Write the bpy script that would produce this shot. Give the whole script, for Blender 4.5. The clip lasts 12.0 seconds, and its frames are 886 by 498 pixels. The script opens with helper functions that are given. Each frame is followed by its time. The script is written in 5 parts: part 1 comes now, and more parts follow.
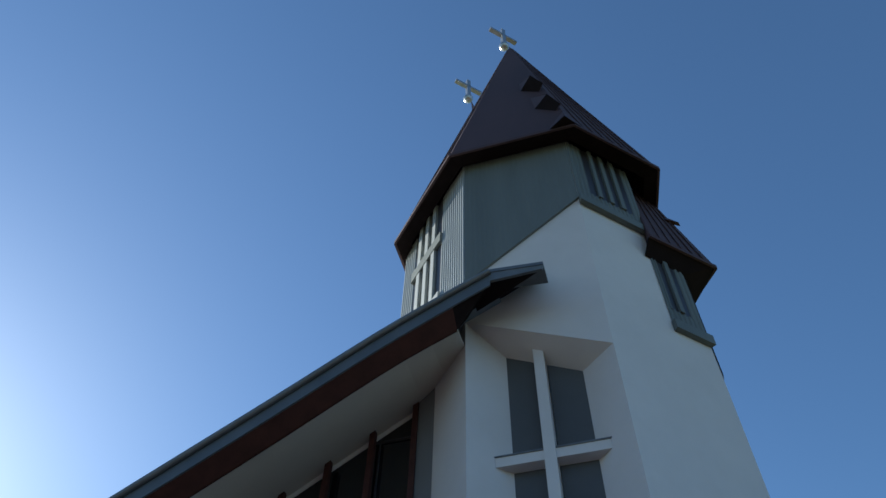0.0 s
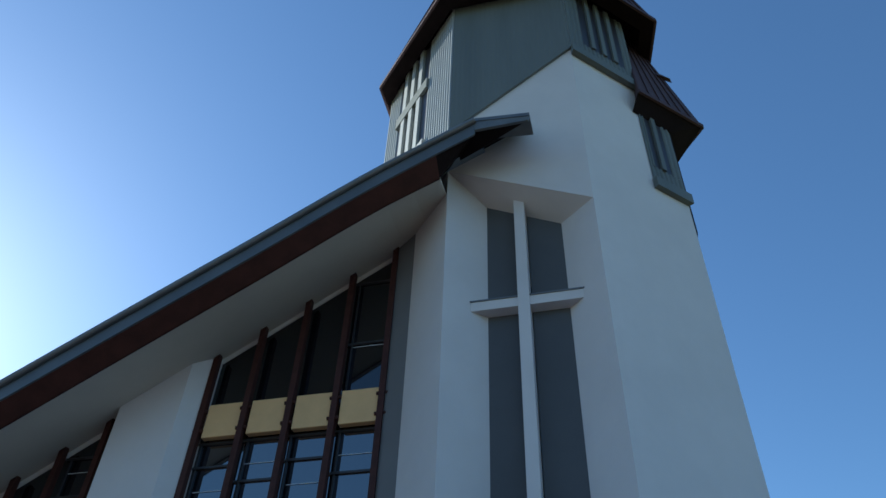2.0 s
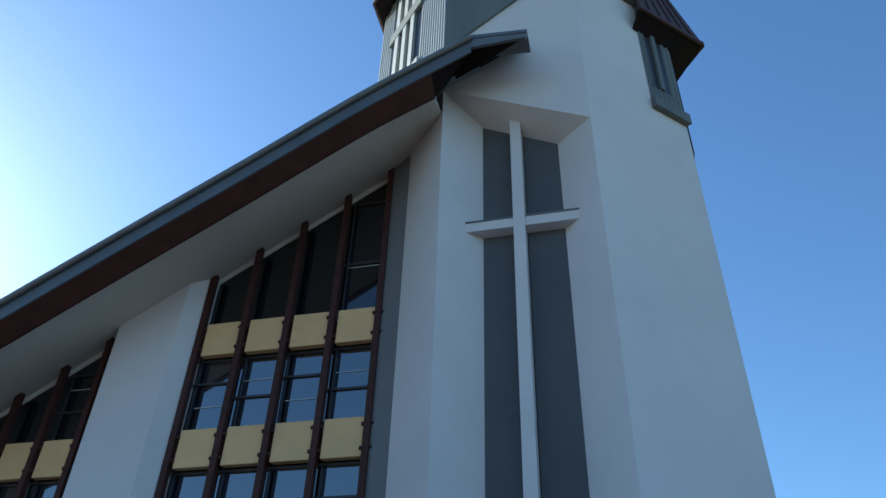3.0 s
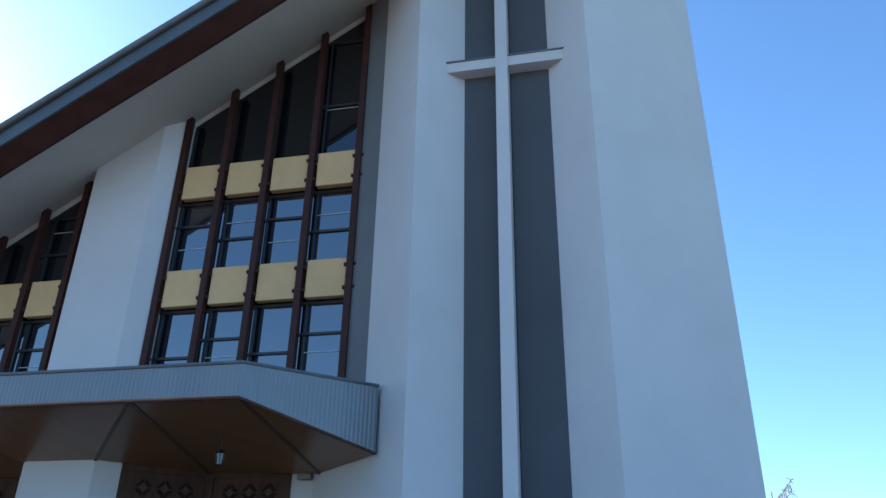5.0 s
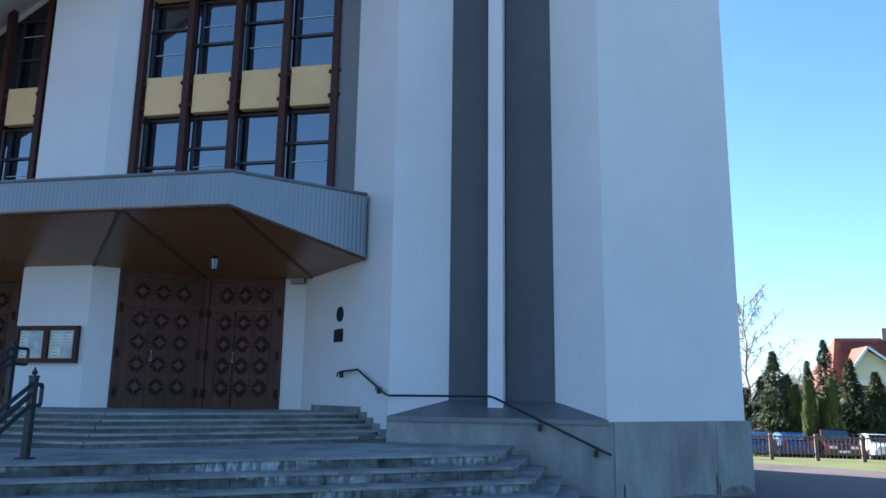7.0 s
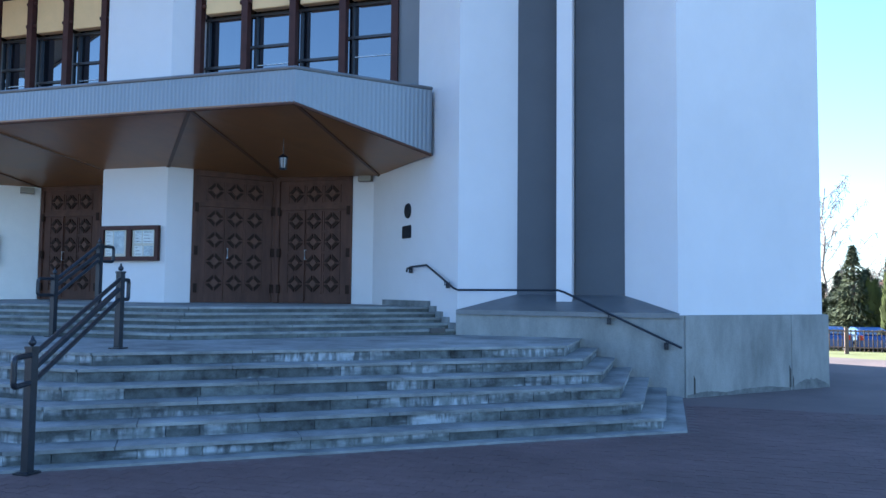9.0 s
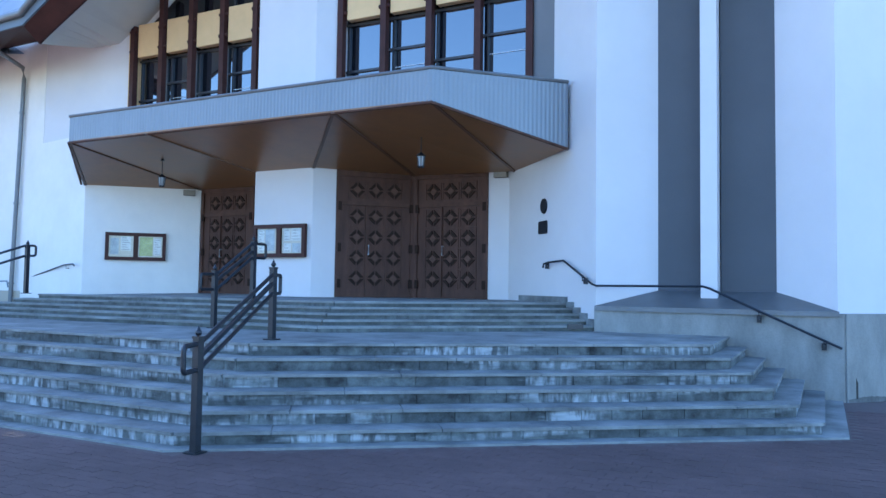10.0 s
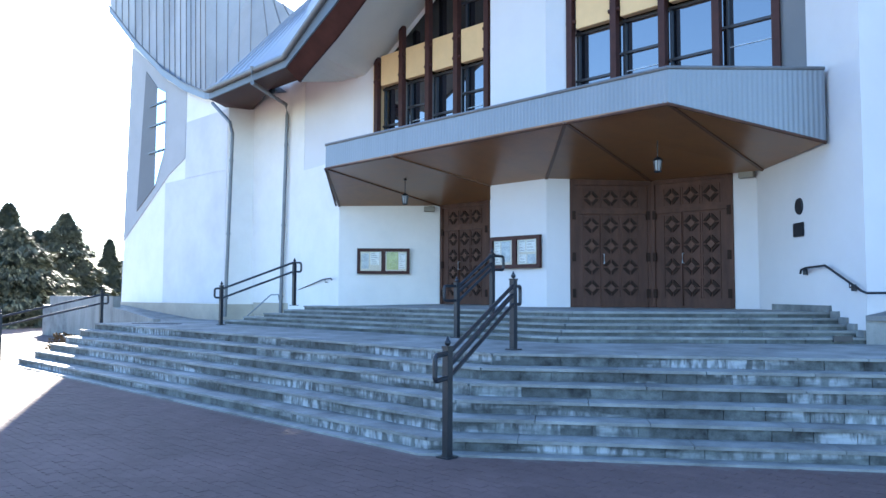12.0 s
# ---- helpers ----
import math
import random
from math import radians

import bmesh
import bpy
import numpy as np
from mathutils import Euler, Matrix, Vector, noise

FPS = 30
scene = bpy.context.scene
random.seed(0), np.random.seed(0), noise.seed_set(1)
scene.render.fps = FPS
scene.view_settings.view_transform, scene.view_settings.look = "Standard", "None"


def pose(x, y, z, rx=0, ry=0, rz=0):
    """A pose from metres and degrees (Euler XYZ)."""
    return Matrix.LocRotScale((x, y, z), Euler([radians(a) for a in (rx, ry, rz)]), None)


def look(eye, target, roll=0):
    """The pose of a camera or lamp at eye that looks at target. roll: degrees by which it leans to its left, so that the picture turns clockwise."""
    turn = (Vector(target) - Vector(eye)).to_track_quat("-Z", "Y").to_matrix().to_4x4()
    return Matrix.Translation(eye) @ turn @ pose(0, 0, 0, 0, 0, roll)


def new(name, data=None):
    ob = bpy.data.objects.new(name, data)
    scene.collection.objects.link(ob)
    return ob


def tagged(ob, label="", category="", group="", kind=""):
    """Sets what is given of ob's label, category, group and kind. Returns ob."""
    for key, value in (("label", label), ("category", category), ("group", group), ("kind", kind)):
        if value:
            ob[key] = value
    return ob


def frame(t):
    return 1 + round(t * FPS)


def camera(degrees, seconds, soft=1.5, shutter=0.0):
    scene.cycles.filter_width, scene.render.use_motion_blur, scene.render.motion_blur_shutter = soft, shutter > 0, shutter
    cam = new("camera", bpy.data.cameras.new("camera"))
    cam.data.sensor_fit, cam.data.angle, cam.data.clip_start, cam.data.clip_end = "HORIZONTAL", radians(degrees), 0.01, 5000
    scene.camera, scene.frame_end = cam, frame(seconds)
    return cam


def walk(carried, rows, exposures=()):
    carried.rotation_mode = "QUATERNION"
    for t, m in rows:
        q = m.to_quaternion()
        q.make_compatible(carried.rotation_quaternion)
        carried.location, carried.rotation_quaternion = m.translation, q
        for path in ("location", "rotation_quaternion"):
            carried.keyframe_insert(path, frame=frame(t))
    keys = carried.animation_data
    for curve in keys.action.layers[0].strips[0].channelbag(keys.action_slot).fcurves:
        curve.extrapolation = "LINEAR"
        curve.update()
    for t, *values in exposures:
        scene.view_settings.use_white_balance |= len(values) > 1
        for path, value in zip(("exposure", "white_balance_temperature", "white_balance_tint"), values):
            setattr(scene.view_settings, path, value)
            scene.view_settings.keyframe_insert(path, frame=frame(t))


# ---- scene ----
cam = camera(61.2, 12.0)
PATH = [
    (0, (-0.189, -0.176, 1.871), (-0.548, 0.93, 3.498), 2.0),
    (0.5, (-0.174, -0.142, 1.863), (-0.546, 1.025, 3.444), 2.4),
    (1, (-0.155, -0.128, 1.845), (-0.538, 1.123, 3.359), 2.6),
    (1.5, (-0.151, -0.134, 1.839), (-0.54, 1.196, 3.282), 2.5),
    (2, (-0.157, -0.136, 1.824), (-0.547, 1.272, 3.19), 2.5),
    (2.5, (-0.179, -0.125, 1.81), (-0.574, 1.35, 3.102), 2.2),
    (3, (-0.18, -0.113, 1.801), (-0.583, 1.429, 3.009), 2.0),
    (3.2, (-0.176, -0.108, 1.8), (-0.583, 1.457, 2.978), 2.0),
    (4.8, (-0.138, -0.076, 1.748), (-0.541, 1.666, 2.644), 1.1),
    (5, (-0.131, -0.072, 1.745), (-0.53, 1.689, 2.604), 1.0),
    (5.5, (-0.124, -0.07, 1.738), (-0.519, 1.738, 2.494), 0.9),
    (6, (-0.108, -0.062, 1.74), (-0.504, 1.792, 2.376), 0.8),
    (6.5, (-0.1, -0.046, 1.723), (-0.499, 1.843, 2.243), 0.8),
    (7, (-0.096, -0.03, 1.701), (-0.495, 1.891, 2.088), 0.8),
    (7.2, (-0.097, -0.024, 1.696), (-0.496, 1.907, 2.033), 0.8),
    (8.8, (-0.14, 0.055, 1.661), (-0.64, 1.989, 1.765), 0.5),
    (9, (-0.147, 0.048, 1.661), (-0.72, 1.96, 1.777), 0.6),
    (9.5, (-0.143, 0.019, 1.66), (-0.893, 1.869, 1.781), 0.8),
    (10, (-0.176, 0.001, 1.653), (-1.08, 1.782, 1.754), 0.8),
    (10.5, (-0.19, -0.01, 1.659), (-1.228, 1.697, 1.741), 0.5),
    (11, (-0.219, -0.044, 1.662), (-1.389, 1.576, 1.742), 0.4),
    (11.5, (-0.25, -0.051, 1.667), (-1.533, 1.481, 1.762), 0.4),
    (12, (-0.259, -0.066, 1.666), (-1.656, 1.36, 1.787), 0.2),
]
walk(cam, [(t, look(eye, target, roll)) for t, eye, target, roll in PATH],
     exposures=[(0, 1.0, 6150, 1), (1.5, 1.1, 6000, -1), (3, 1.5, 5950, -1), (5, 2.0, 5950, 4), (7, 2.15, 5900, 6), (8.8, 2.72, 5800, 9), (9.5, 3.08, 5800, 10), (11, 3.38, 6000, 10), (12, 3.4, 6350, 10)])

# ---------------------------------------------------------------- light
world = bpy.data.worlds.new("sky")
scene.world = world
world.use_nodes = True
wn, wl = world.node_tree.nodes, world.node_tree.links
sky = wn.new("ShaderNodeTexSky")
sky.sky_type = "NISHITA"
sky.sun_disc = False
SUN_AZ, SUN_EL = -64.0, 25.0          # degrees from +y, clockwise positive; elevation
sky.sun_elevation, sky.sun_rotation = radians(SUN_EL), radians(SUN_AZ)
sky.air_density, sky.dust_density, sky.ozone_density = 1.0, 0.5, 5.6
wn["Background"].inputs[1].default_value = 0.08
wl.new(sky.outputs[0], wn["Background"].inputs[0])
sun = new("sun", bpy.data.lights.new("sun", "SUN"))
sun.data.energy, sun.data.angle, sun.data.color = 5.0, radians(0.53), (1.0, 0.93, 0.82)
sd = Vector((math.sin(radians(SUN_AZ)) * math.cos(radians(SUN_EL)), math.cos(radians(SUN_AZ)) * math.cos(radians(SUN_EL)), math.sin(radians(SUN_EL))))
sun.matrix_world = look(sd * 80, (0, 0, 0))

# ---------------------------------------------------------------- materials
def material(name, base, rough=0.7, metal=0.0, var=0.12, scale=3.0, bump=0.15, bump_scale=60.0, tint=None, grain=0.06, per_object=0.0, streak=0.0, spec=0.5, lime=0.0, island=0.0):
    """Plain material with broad stains, fine grain and relief at real size."""
    m = bpy.data.materials.new(name)
    m.use_nodes = True
    n, l = m.node_tree.nodes, m.node_tree.links
    b = n["Principled BSDF"]
    b.inputs["Roughness"].default_value, b.inputs["Metallic"].default_value = rough, metal
    b.inputs["Specular IOR Level"].default_value = spec
    geo = n.new("ShaderNodeNewGeometry")
    big = n.new("ShaderNodeTexNoise")
    big.inputs["Scale"].default_value, big.inputs["Detail"].default_value, big.inputs["Roughness"].default_value = scale, 6, 0.65
    fine = n.new("ShaderNodeTexNoise")
    fine.inputs["Scale"].default_value, fine.inputs["Detail"].default_value = bump_scale, 4
    place = geo.outputs["Position"]
    if streak:
        mp = n.new("ShaderNodeMapping")
        mp.inputs["Scale"].default_value = (1, 1, streak)
        l.new(place, mp.inputs[0])
        l.new(mp.outputs[0], big.inputs[0])
    else:
        l.new(place, big.inputs[0])
    l.new(place, fine.inputs[0])
    mix = n.new("ShaderNodeMix")
    mix.data_type = "RGBA"
    dark = [c * (1 - var) for c in base] if tint is None else tint
    mix.inputs[6].default_value, mix.inputs[7].default_value = (*dark, 1), (*[min(1, c * (1 + var * 0.6)) for c in base], 1)
    ramp = n.new("ShaderNodeMapRange")
    ramp.inputs[1].default_value, ramp.inputs[2].default_value = 0.3, 0.7
    l.new(big.outputs[0], ramp.inputs[0])
    l.new(ramp.outputs[0], mix.inputs[0])
    hsv = n.new("ShaderNodeHueSaturation")
    l.new(mix.outputs[2], hsv.inputs["Color"])
    val = n.new("ShaderNodeMath")
    val.operation = "MULTIPLY_ADD"
    val.inputs[1].default_value, val.inputs[2].default_value = grain * 2, 1 - grain
    l.new(fine.outputs[0], val.inputs[0])
    out = val
    if per_object:
        oi = n.new("ShaderNodeObjectInfo")
        po = n.new("ShaderNodeMath")
        po.operation = "MULTIPLY_ADD"
        po.inputs[1].default_value, po.inputs[2].default_value = per_object * 2, -per_object
        l.new(oi.outputs["Random"], po.inputs[0])
        add = n.new("ShaderNodeMath")
        l.new(val.outputs[0], add.inputs[0])
        l.new(po.outputs[0], add.inputs[1])
        out = add
    if island:
        isl = n.new("ShaderNodeMath")
        isl.operation = "MULTIPLY_ADD"
        isl.inputs[1].default_value, isl.inputs[2].default_value = island * 2, -island
        l.new(geo.outputs["Random Per Island"], isl.inputs[0])
        add2 = n.new("ShaderNodeMath")
        l.new(out.outputs[0], add2.inputs[0])
        l.new(isl.outputs[0], add2.inputs[1])
        out = add2
    l.new(out.outputs[0], hsv.inputs["Value"])
    colour = hsv.outputs[0]
    if lime:
        # pale lime bloom: long stretches that differ from course to course, broken into short runs down the face
        mp2, mp3 = n.new("ShaderNodeMapping"), n.new("ShaderNodeMapping")
        mp2.inputs["Scale"].default_value = (1, 1, 0.3)
        mp3.inputs["Scale"].default_value = (1, 1, 8)
        l.new(place, mp2.inputs[0])
        l.new(place, mp3.inputs[0])
        runs, patches = n.new("ShaderNodeTexNoise"), n.new("ShaderNodeTexNoise")
        runs.inputs["Scale"].default_value, runs.inputs["Detail"].default_value = 13, 6
        patches.inputs["Scale"].default_value, patches.inputs["Detail"].default_value = 0.6, 5
        l.new(mp2.outputs[0], runs.inputs[0])
        l.new(mp3.outputs[0], patches.inputs[0])
        long, short = n.new("ShaderNodeMapRange"), n.new("ShaderNodeMapRange")
        long.inputs[1].default_value, long.inputs[2].default_value = 0.54, 0.68
        short.inputs[1].default_value, short.inputs[2].default_value, short.inputs[3].default_value = 0.42, 0.58, 0.1
        oi2 = n.new("ShaderNodeObjectInfo")
        some = n.new("ShaderNodeMath")
        some.operation = "MULTIPLY_ADD"
        some.inputs[1].default_value = 0.09
        l.new(oi2.outputs["Random"], some.inputs[0])
        l.new(patches.outputs[0], some.inputs[2])
        l.new(some.outputs[0], long.inputs[0])
        l.new(runs.outputs[0], short.inputs[0])
        both = n.new("ShaderNodeMath")
        both.operation = "MULTIPLY"
        l.new(long.outputs[0], both.inputs[0])
        l.new(short.outputs[0], both.inputs[1])
        lr = n.new("ShaderNodeMath")
        lr.operation = "MULTIPLY"
        lr.inputs[1].default_value = lime
        l.new(both.outputs[0], lr.inputs[0])
        lm = n.new("ShaderNodeMix")
        lm.data_type = "RGBA"
        lm.inputs[7].default_value = (0.43, 0.46, 0.49, 1)
        l.new(lr.outputs[0], lm.inputs[0])
        l.new(colour, lm.inputs[6])
        colour = lm.outputs[2]
    l.new(colour, b.inputs["Base Color"])
    if bump:
        bp = n.new("ShaderNodeBump")
        bp.inputs["Strength"].default_value, bp.inputs["Distance"].default_value = bump, 0.01
        l.new(fine.outputs[0], bp.inputs["Height"])
        l.new(bp.outputs[0], b.inputs["Normal"])
    rr = n.new("ShaderNodeMapRange")
    rr.inputs[3].default_value, rr.inputs[4].default_value = max(0.02, rough - 0.08), min(1, rough + 0.08)
    l.new(big.outputs[0], rr.inputs[0])
    l.new(rr.outputs[0], b.inputs["Roughness"])
    return m


PLASTER = material("white_render", (0.635, 0.605, 0.60), 0.9, var=0.07, scale=0.35, bump=0.35, bump_scale=90, grain=0.03, spec=0.2)
SURROUND = material("grey_window_surround", (0.40, 0.39, 0.39), 0.9, var=0.08, scale=0.8, bump=0.3, bump_scale=70, spec=0.2)
STRIP_WOOD = material("brown_cover_strip", (0.13, 0.062, 0.032), 0.5, var=0.2, scale=4, bump=0.1)
BEIGE = material("beige_speaker_case", (0.26, 0.23, 0.19), 0.7, var=0.1, scale=4, bump=0.1)
# Old render, paler and warmer than PLASTER: bounced sunlight is put into it.
OLD_LIT_PLASTER = material("old_bounce_lit_render", (0.76, 0.72, 0.67), 0.9, var=0.07, scale=0.9, bump=0.35, bump_scale=70, grain=0.04, spec=0.2)
SAND = material("sandy_bare_render", (0.44, 0.38, 0.30), 0.9, var=0.15, scale=1.2, bump=0.4, bump_scale=60, grain=0.08, spec=0.2)
PATCH = material("grey_patched_render", (0.60, 0.575, 0.57), 0.9, var=0.12, scale=0.7, bump=0.4, bump_scale=60, grain=0.05, spec=0.2)
# Cream tint carries the warm light bounced up from the ground.
SOFFIT = material("soffit_bounce_paint", (0.63, 0.575, 0.50), 0.85, var=0.06, scale=0.6, bump=0.2, bump_scale=50, spec=0.2)
GREY_PANEL = material("grey_niche_paint", (0.092, 0.096, 0.105), 0.75, var=0.1, scale=0.7, bump=0.3, bump_scale=80, spec=0.3)
GREY_STRIP = material("grey_reveal_paint", (0.17, 0.17, 0.175), 0.8, var=0.1, scale=0.7, bump=0.3, bump_scale=80, spec=0.3)
PLINTH = material("plinth_concrete", (0.245, 0.24, 0.22), 0.9, var=0.4, scale=1.6, bump=0.5, bump_scale=35, grain=0.12, streak=0.35)
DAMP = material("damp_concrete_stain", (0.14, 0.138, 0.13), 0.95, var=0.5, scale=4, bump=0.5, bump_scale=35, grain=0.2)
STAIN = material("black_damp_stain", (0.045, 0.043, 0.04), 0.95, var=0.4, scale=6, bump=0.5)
FLASH = material("lead_flashing", (0.17, 0.175, 0.18), 0.5, metal=0.6, var=0.2, scale=2.5, bump=0.2)
ZINC = material("zinc_sheet", (0.205, 0.228, 0.252), 0.5, metal=0.25, var=0.12, scale=1.2, bump=0.1, bump_scale=25, streak=0.2)
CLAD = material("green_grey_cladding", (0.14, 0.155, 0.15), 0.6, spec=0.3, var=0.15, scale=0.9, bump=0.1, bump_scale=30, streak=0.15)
# Lighter copy of CLAD: sunlight on the left face is put into it.
CLAD_LIT = material("sunlit_cladding", (0.33, 0.345, 0.34), 0.55, metal=0.3, var=0.12, scale=0.9, bump=0.1, bump_scale=30, streak=0.15)
MAROON = material("maroon_roof_sheet", (0.072, 0.043, 0.047), 0.65, spec=0.25, var=0.25, scale=0.7, bump=0.15, bump_scale=30, streak=0.2)
EDGE_ZINC = material("darker_edge_zinc", (0.11, 0.123, 0.137), 0.5, metal=0.25, var=0.15, scale=1.2, bump=0.1, bump_scale=25)
ROOF_GREY = material("grey_roof_sheet", (0.225, 0.266, 0.315), 0.55, spec=0.3, var=0.15, scale=0.6, bump=0.1, bump_scale=20, streak=0.2)
# Brown soffit taken to near black: the eaves' shade is in the colour.
DARK_SOFFIT = material("shaded_soffit", (0.014, 0.009, 0.009), 0.8, spec=0.08, var=0.3, scale=2.0, bump=0.2, bump_scale=40)
FASCIA = material("brown_fascia_board", (0.056, 0.018, 0.013), 0.65, spec=0.25, var=0.35, scale=2.0, bump=0.25, bump_scale=40)
BROWN = material("brown_window_steel", (0.058, 0.022, 0.018), 0.55, spec=0.2, var=0.3, scale=6, bump=0.1)
OCHRE = material("ochre_panel_paint", (0.70, 0.45, 0.22), 0.7, var=0.08, scale=2.0, bump=0.2, per_object=0.05, spec=0.3)
FRAME = material("dark_window_frame", (0.035, 0.032, 0.035), 0.4, var=0.2, scale=8, bump=0.05)
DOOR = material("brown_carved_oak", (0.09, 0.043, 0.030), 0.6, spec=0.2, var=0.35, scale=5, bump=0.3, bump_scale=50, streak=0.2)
DOOR_LIGHT = material("lighter_oak_carving", (0.112, 0.054, 0.036), 0.6, spec=0.25, var=0.3, scale=5, bump=0.3)
# Groove shade put into a dark colour; the hinges use it too.
DOOR_DARK = material("groove_shade_and_hinge", (0.032, 0.018, 0.013), 0.7, spec=0.1, var=0.3, scale=5, bump=0.3)
WOOD_SOFFIT = material("varnished_board_soffit", (0.255, 0.115, 0.044), 0.34, var=0.22, scale=2.5, bump=0.1, bump_scale=30)
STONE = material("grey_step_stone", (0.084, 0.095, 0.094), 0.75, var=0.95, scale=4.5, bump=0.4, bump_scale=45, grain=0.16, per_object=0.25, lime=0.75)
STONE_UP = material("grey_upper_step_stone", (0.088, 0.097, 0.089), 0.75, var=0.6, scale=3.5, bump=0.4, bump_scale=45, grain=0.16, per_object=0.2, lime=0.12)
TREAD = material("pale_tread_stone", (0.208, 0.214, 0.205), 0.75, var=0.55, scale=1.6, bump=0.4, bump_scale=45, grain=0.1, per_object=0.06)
IRON = material("black_painted_iron", (0.018, 0.021, 0.028), 0.4, metal=0.3, var=0.25, scale=15, bump=0.15)
PAVER = material("brown_red_pavers", (0.108, 0.07, 0.066), 0.88, var=0.32, scale=0.6, bump=0.4, bump_scale=40, grain=0.14, per_object=0.07, island=0.07, spec=0.25)
PAVE_BED = material("sandy_joint_bed", (0.112, 0.080, 0.074), 0.95, var=0.3, scale=0.6, bump=0.5, bump_scale=50, grain=0.15)
GRASS = material("lawn", (0.13, 0.14, 0.035), 0.95, var=0.4, scale=0.8, bump=0.8, bump_scale=60, grain=0.25)
PAPER = material("paper_sheet", (0.72, 0.74, 0.76), 0.8, var=0.1, scale=9, bump=0)
CROSS_METAL = material("pale_cross_metal", (0.40, 0.42, 0.44), 0.35, metal=0.8, var=0.15, scale=4, bump=0.05)


def glass_material(name, tint, rough=0.03):
    m = bpy.data.materials.new(name)
    m.use_nodes = True
    b = m.node_tree.nodes["Principled BSDF"]
    b.inputs["Base Color"].default_value = (*tint, 1)
    b.inputs["Roughness"].default_value, b.inputs["IOR"].default_value = rough, 2.0
    b.inputs["Transmission Weight"].default_value = 0.0
    b.inputs["Specular IOR Level"].default_value = 1.0
    return m


GLASS = glass_material("dark_window_glass", (0.008, 0.010, 0.014))
# Duller copy of GLASS: the soffit's dark reflection is put into the material.
TOP_GLASS = glass_material("soffit_reflection_glass", (0.006, 0.006, 0.008))
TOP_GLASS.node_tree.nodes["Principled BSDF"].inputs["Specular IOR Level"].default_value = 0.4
MIRROR_GLASS = glass_material("reflecting_wing_glass", (0.75, 0.80, 0.85))
MIRROR_GLASS.node_tree.nodes["Principled BSDF"].inputs["Metallic"].default_value = 1.0


# ---------------------------------------------------------------- builders
def part(name, bm, mat, parent=None, label=""):
    """Links a bmesh as one mesh object, under a thing or a part where one is given."""
    bmesh.ops.recalc_face_normals(bm, faces=bm.faces)
    me = bpy.data.meshes.new(name)
    bm.to_mesh(me)
    bm.free()
    me.materials.append(mat)
    ob = new(name, me)
    if parent:
        ob.parent = parent
    if label:
        ob["label"] = label
    return ob


def smooth(ob):
    for p in ob.data.polygons:
        p.use_smooth = True
    return ob


def thing(name, label, category, group="", kind=""):
    return tagged(new(name), label, category, group, kind)


def structure(name, bm, mat, label, category="structure"):
    return tagged(part(name, bm, mat), label, category, "", "structure")


def box(bm, x0, x1, y0, y1, z0, z1, m=None):
    r = bmesh.ops.create_cube(bm, size=1)
    t = Matrix.LocRotScale(((x0 + x1) / 2, (y0 + y1) / 2, (z0 + z1) / 2), None, (abs(x1 - x0), abs(y1 - y0), abs(z1 - z0)))
    bmesh.ops.transform(bm, matrix=(m @ t) if m else t, verts=r["verts"])
    return r["verts"]


def prism(bm, pts, z0, z1):
    """A plan polygon raised from z0 to z1; z1 may be a list with a height for each point."""
    z1s = z1 if isinstance(z1, (list, tuple)) else [z1] * len(pts)
    z0s = z0 if isinstance(z0, (list, tuple)) else [z0] * len(pts)
    lo = [bm.verts.new((x, y, z)) for (x, y), z in zip(pts, z0s)]
    hi = [bm.verts.new((x, y, z)) for (x, y), z in zip(pts, z1s)]
    bm.faces.new(lo[::-1])
    bm.faces.new(hi)
    for i in range(len(pts)):
        j = (i + 1) % len(pts)
        bm.faces.new((lo[i], lo[j], hi[j], hi[i]))


def slab(bm, pts, off):
    """A flat polygon in space with thickness: its copy moved by off, and the edges between."""
    a = [bm.verts.new(p) for p in pts]
    b = [bm.verts.new(Vector(p) + Vector(off)) for p in pts]
    bm.faces.new(a)
    bm.faces.new(b[::-1])
    for i in range(len(pts)):
        j = (i + 1) % len(pts)
        bm.faces.new((a[i], b[i], b[j], a[j]))


def tube(bm, pts, r, n=10, closed=False, side=None):
    """A round bar along a line of points, with mitred bends."""
    pts = [Vector(p) for p in pts]
    rings = []
    for i, p in enumerate(pts):
        d = (pts[min(i + 1, len(pts) - 1)] - pts[max(i - 1, 0)]).normalized()
        if closed:
            d = (pts[(i + 1) % len(pts)] - pts[i - 1]).normalized()
        u = d.orthogonal().normalized() if abs(d.z) > 0.99 else d.cross(Vector((0, 0, 1))).normalized()
        if side is not None:
            u = side
        v = d.cross(u).normalized()
        rings.append([bm.verts.new(p + r * (math.cos(a) * u + math.sin(a) * v)) for a in [2 * math.pi * k / n for k in range(n)]])
    for i in range(len(rings) - (0 if closed else 1)):
        a, b = rings[i], rings[(i + 1) % len(rings)]
        for k in range(n):
            bm.faces.new((a[k], a[(k + 1) % n], b[(k + 1) % n], b[k]))
    if not closed:
        bm.faces.new(rings[0][::-1])
        bm.faces.new(rings[-1])


def beam(bm, p, q, w, h, side=None):
    """A square bar from p to q, w wide to its side and h high."""
    p, q = Vector(p), Vector(q)
    d = (q - p).normalized()
    s = Vector(side).normalized() if side else d.cross(Vector((0, 0, 1))).normalized()
    u = s.cross(d).normalized()
    c = [s * w / 2 + u * h / 2, -s * w / 2 + u * h / 2, -s * w / 2 - u * h / 2, s * w / 2 - u * h / 2]
    a, b = [bm.verts.new(p + k) for k in c], [bm.verts.new(q + k) for k in c]
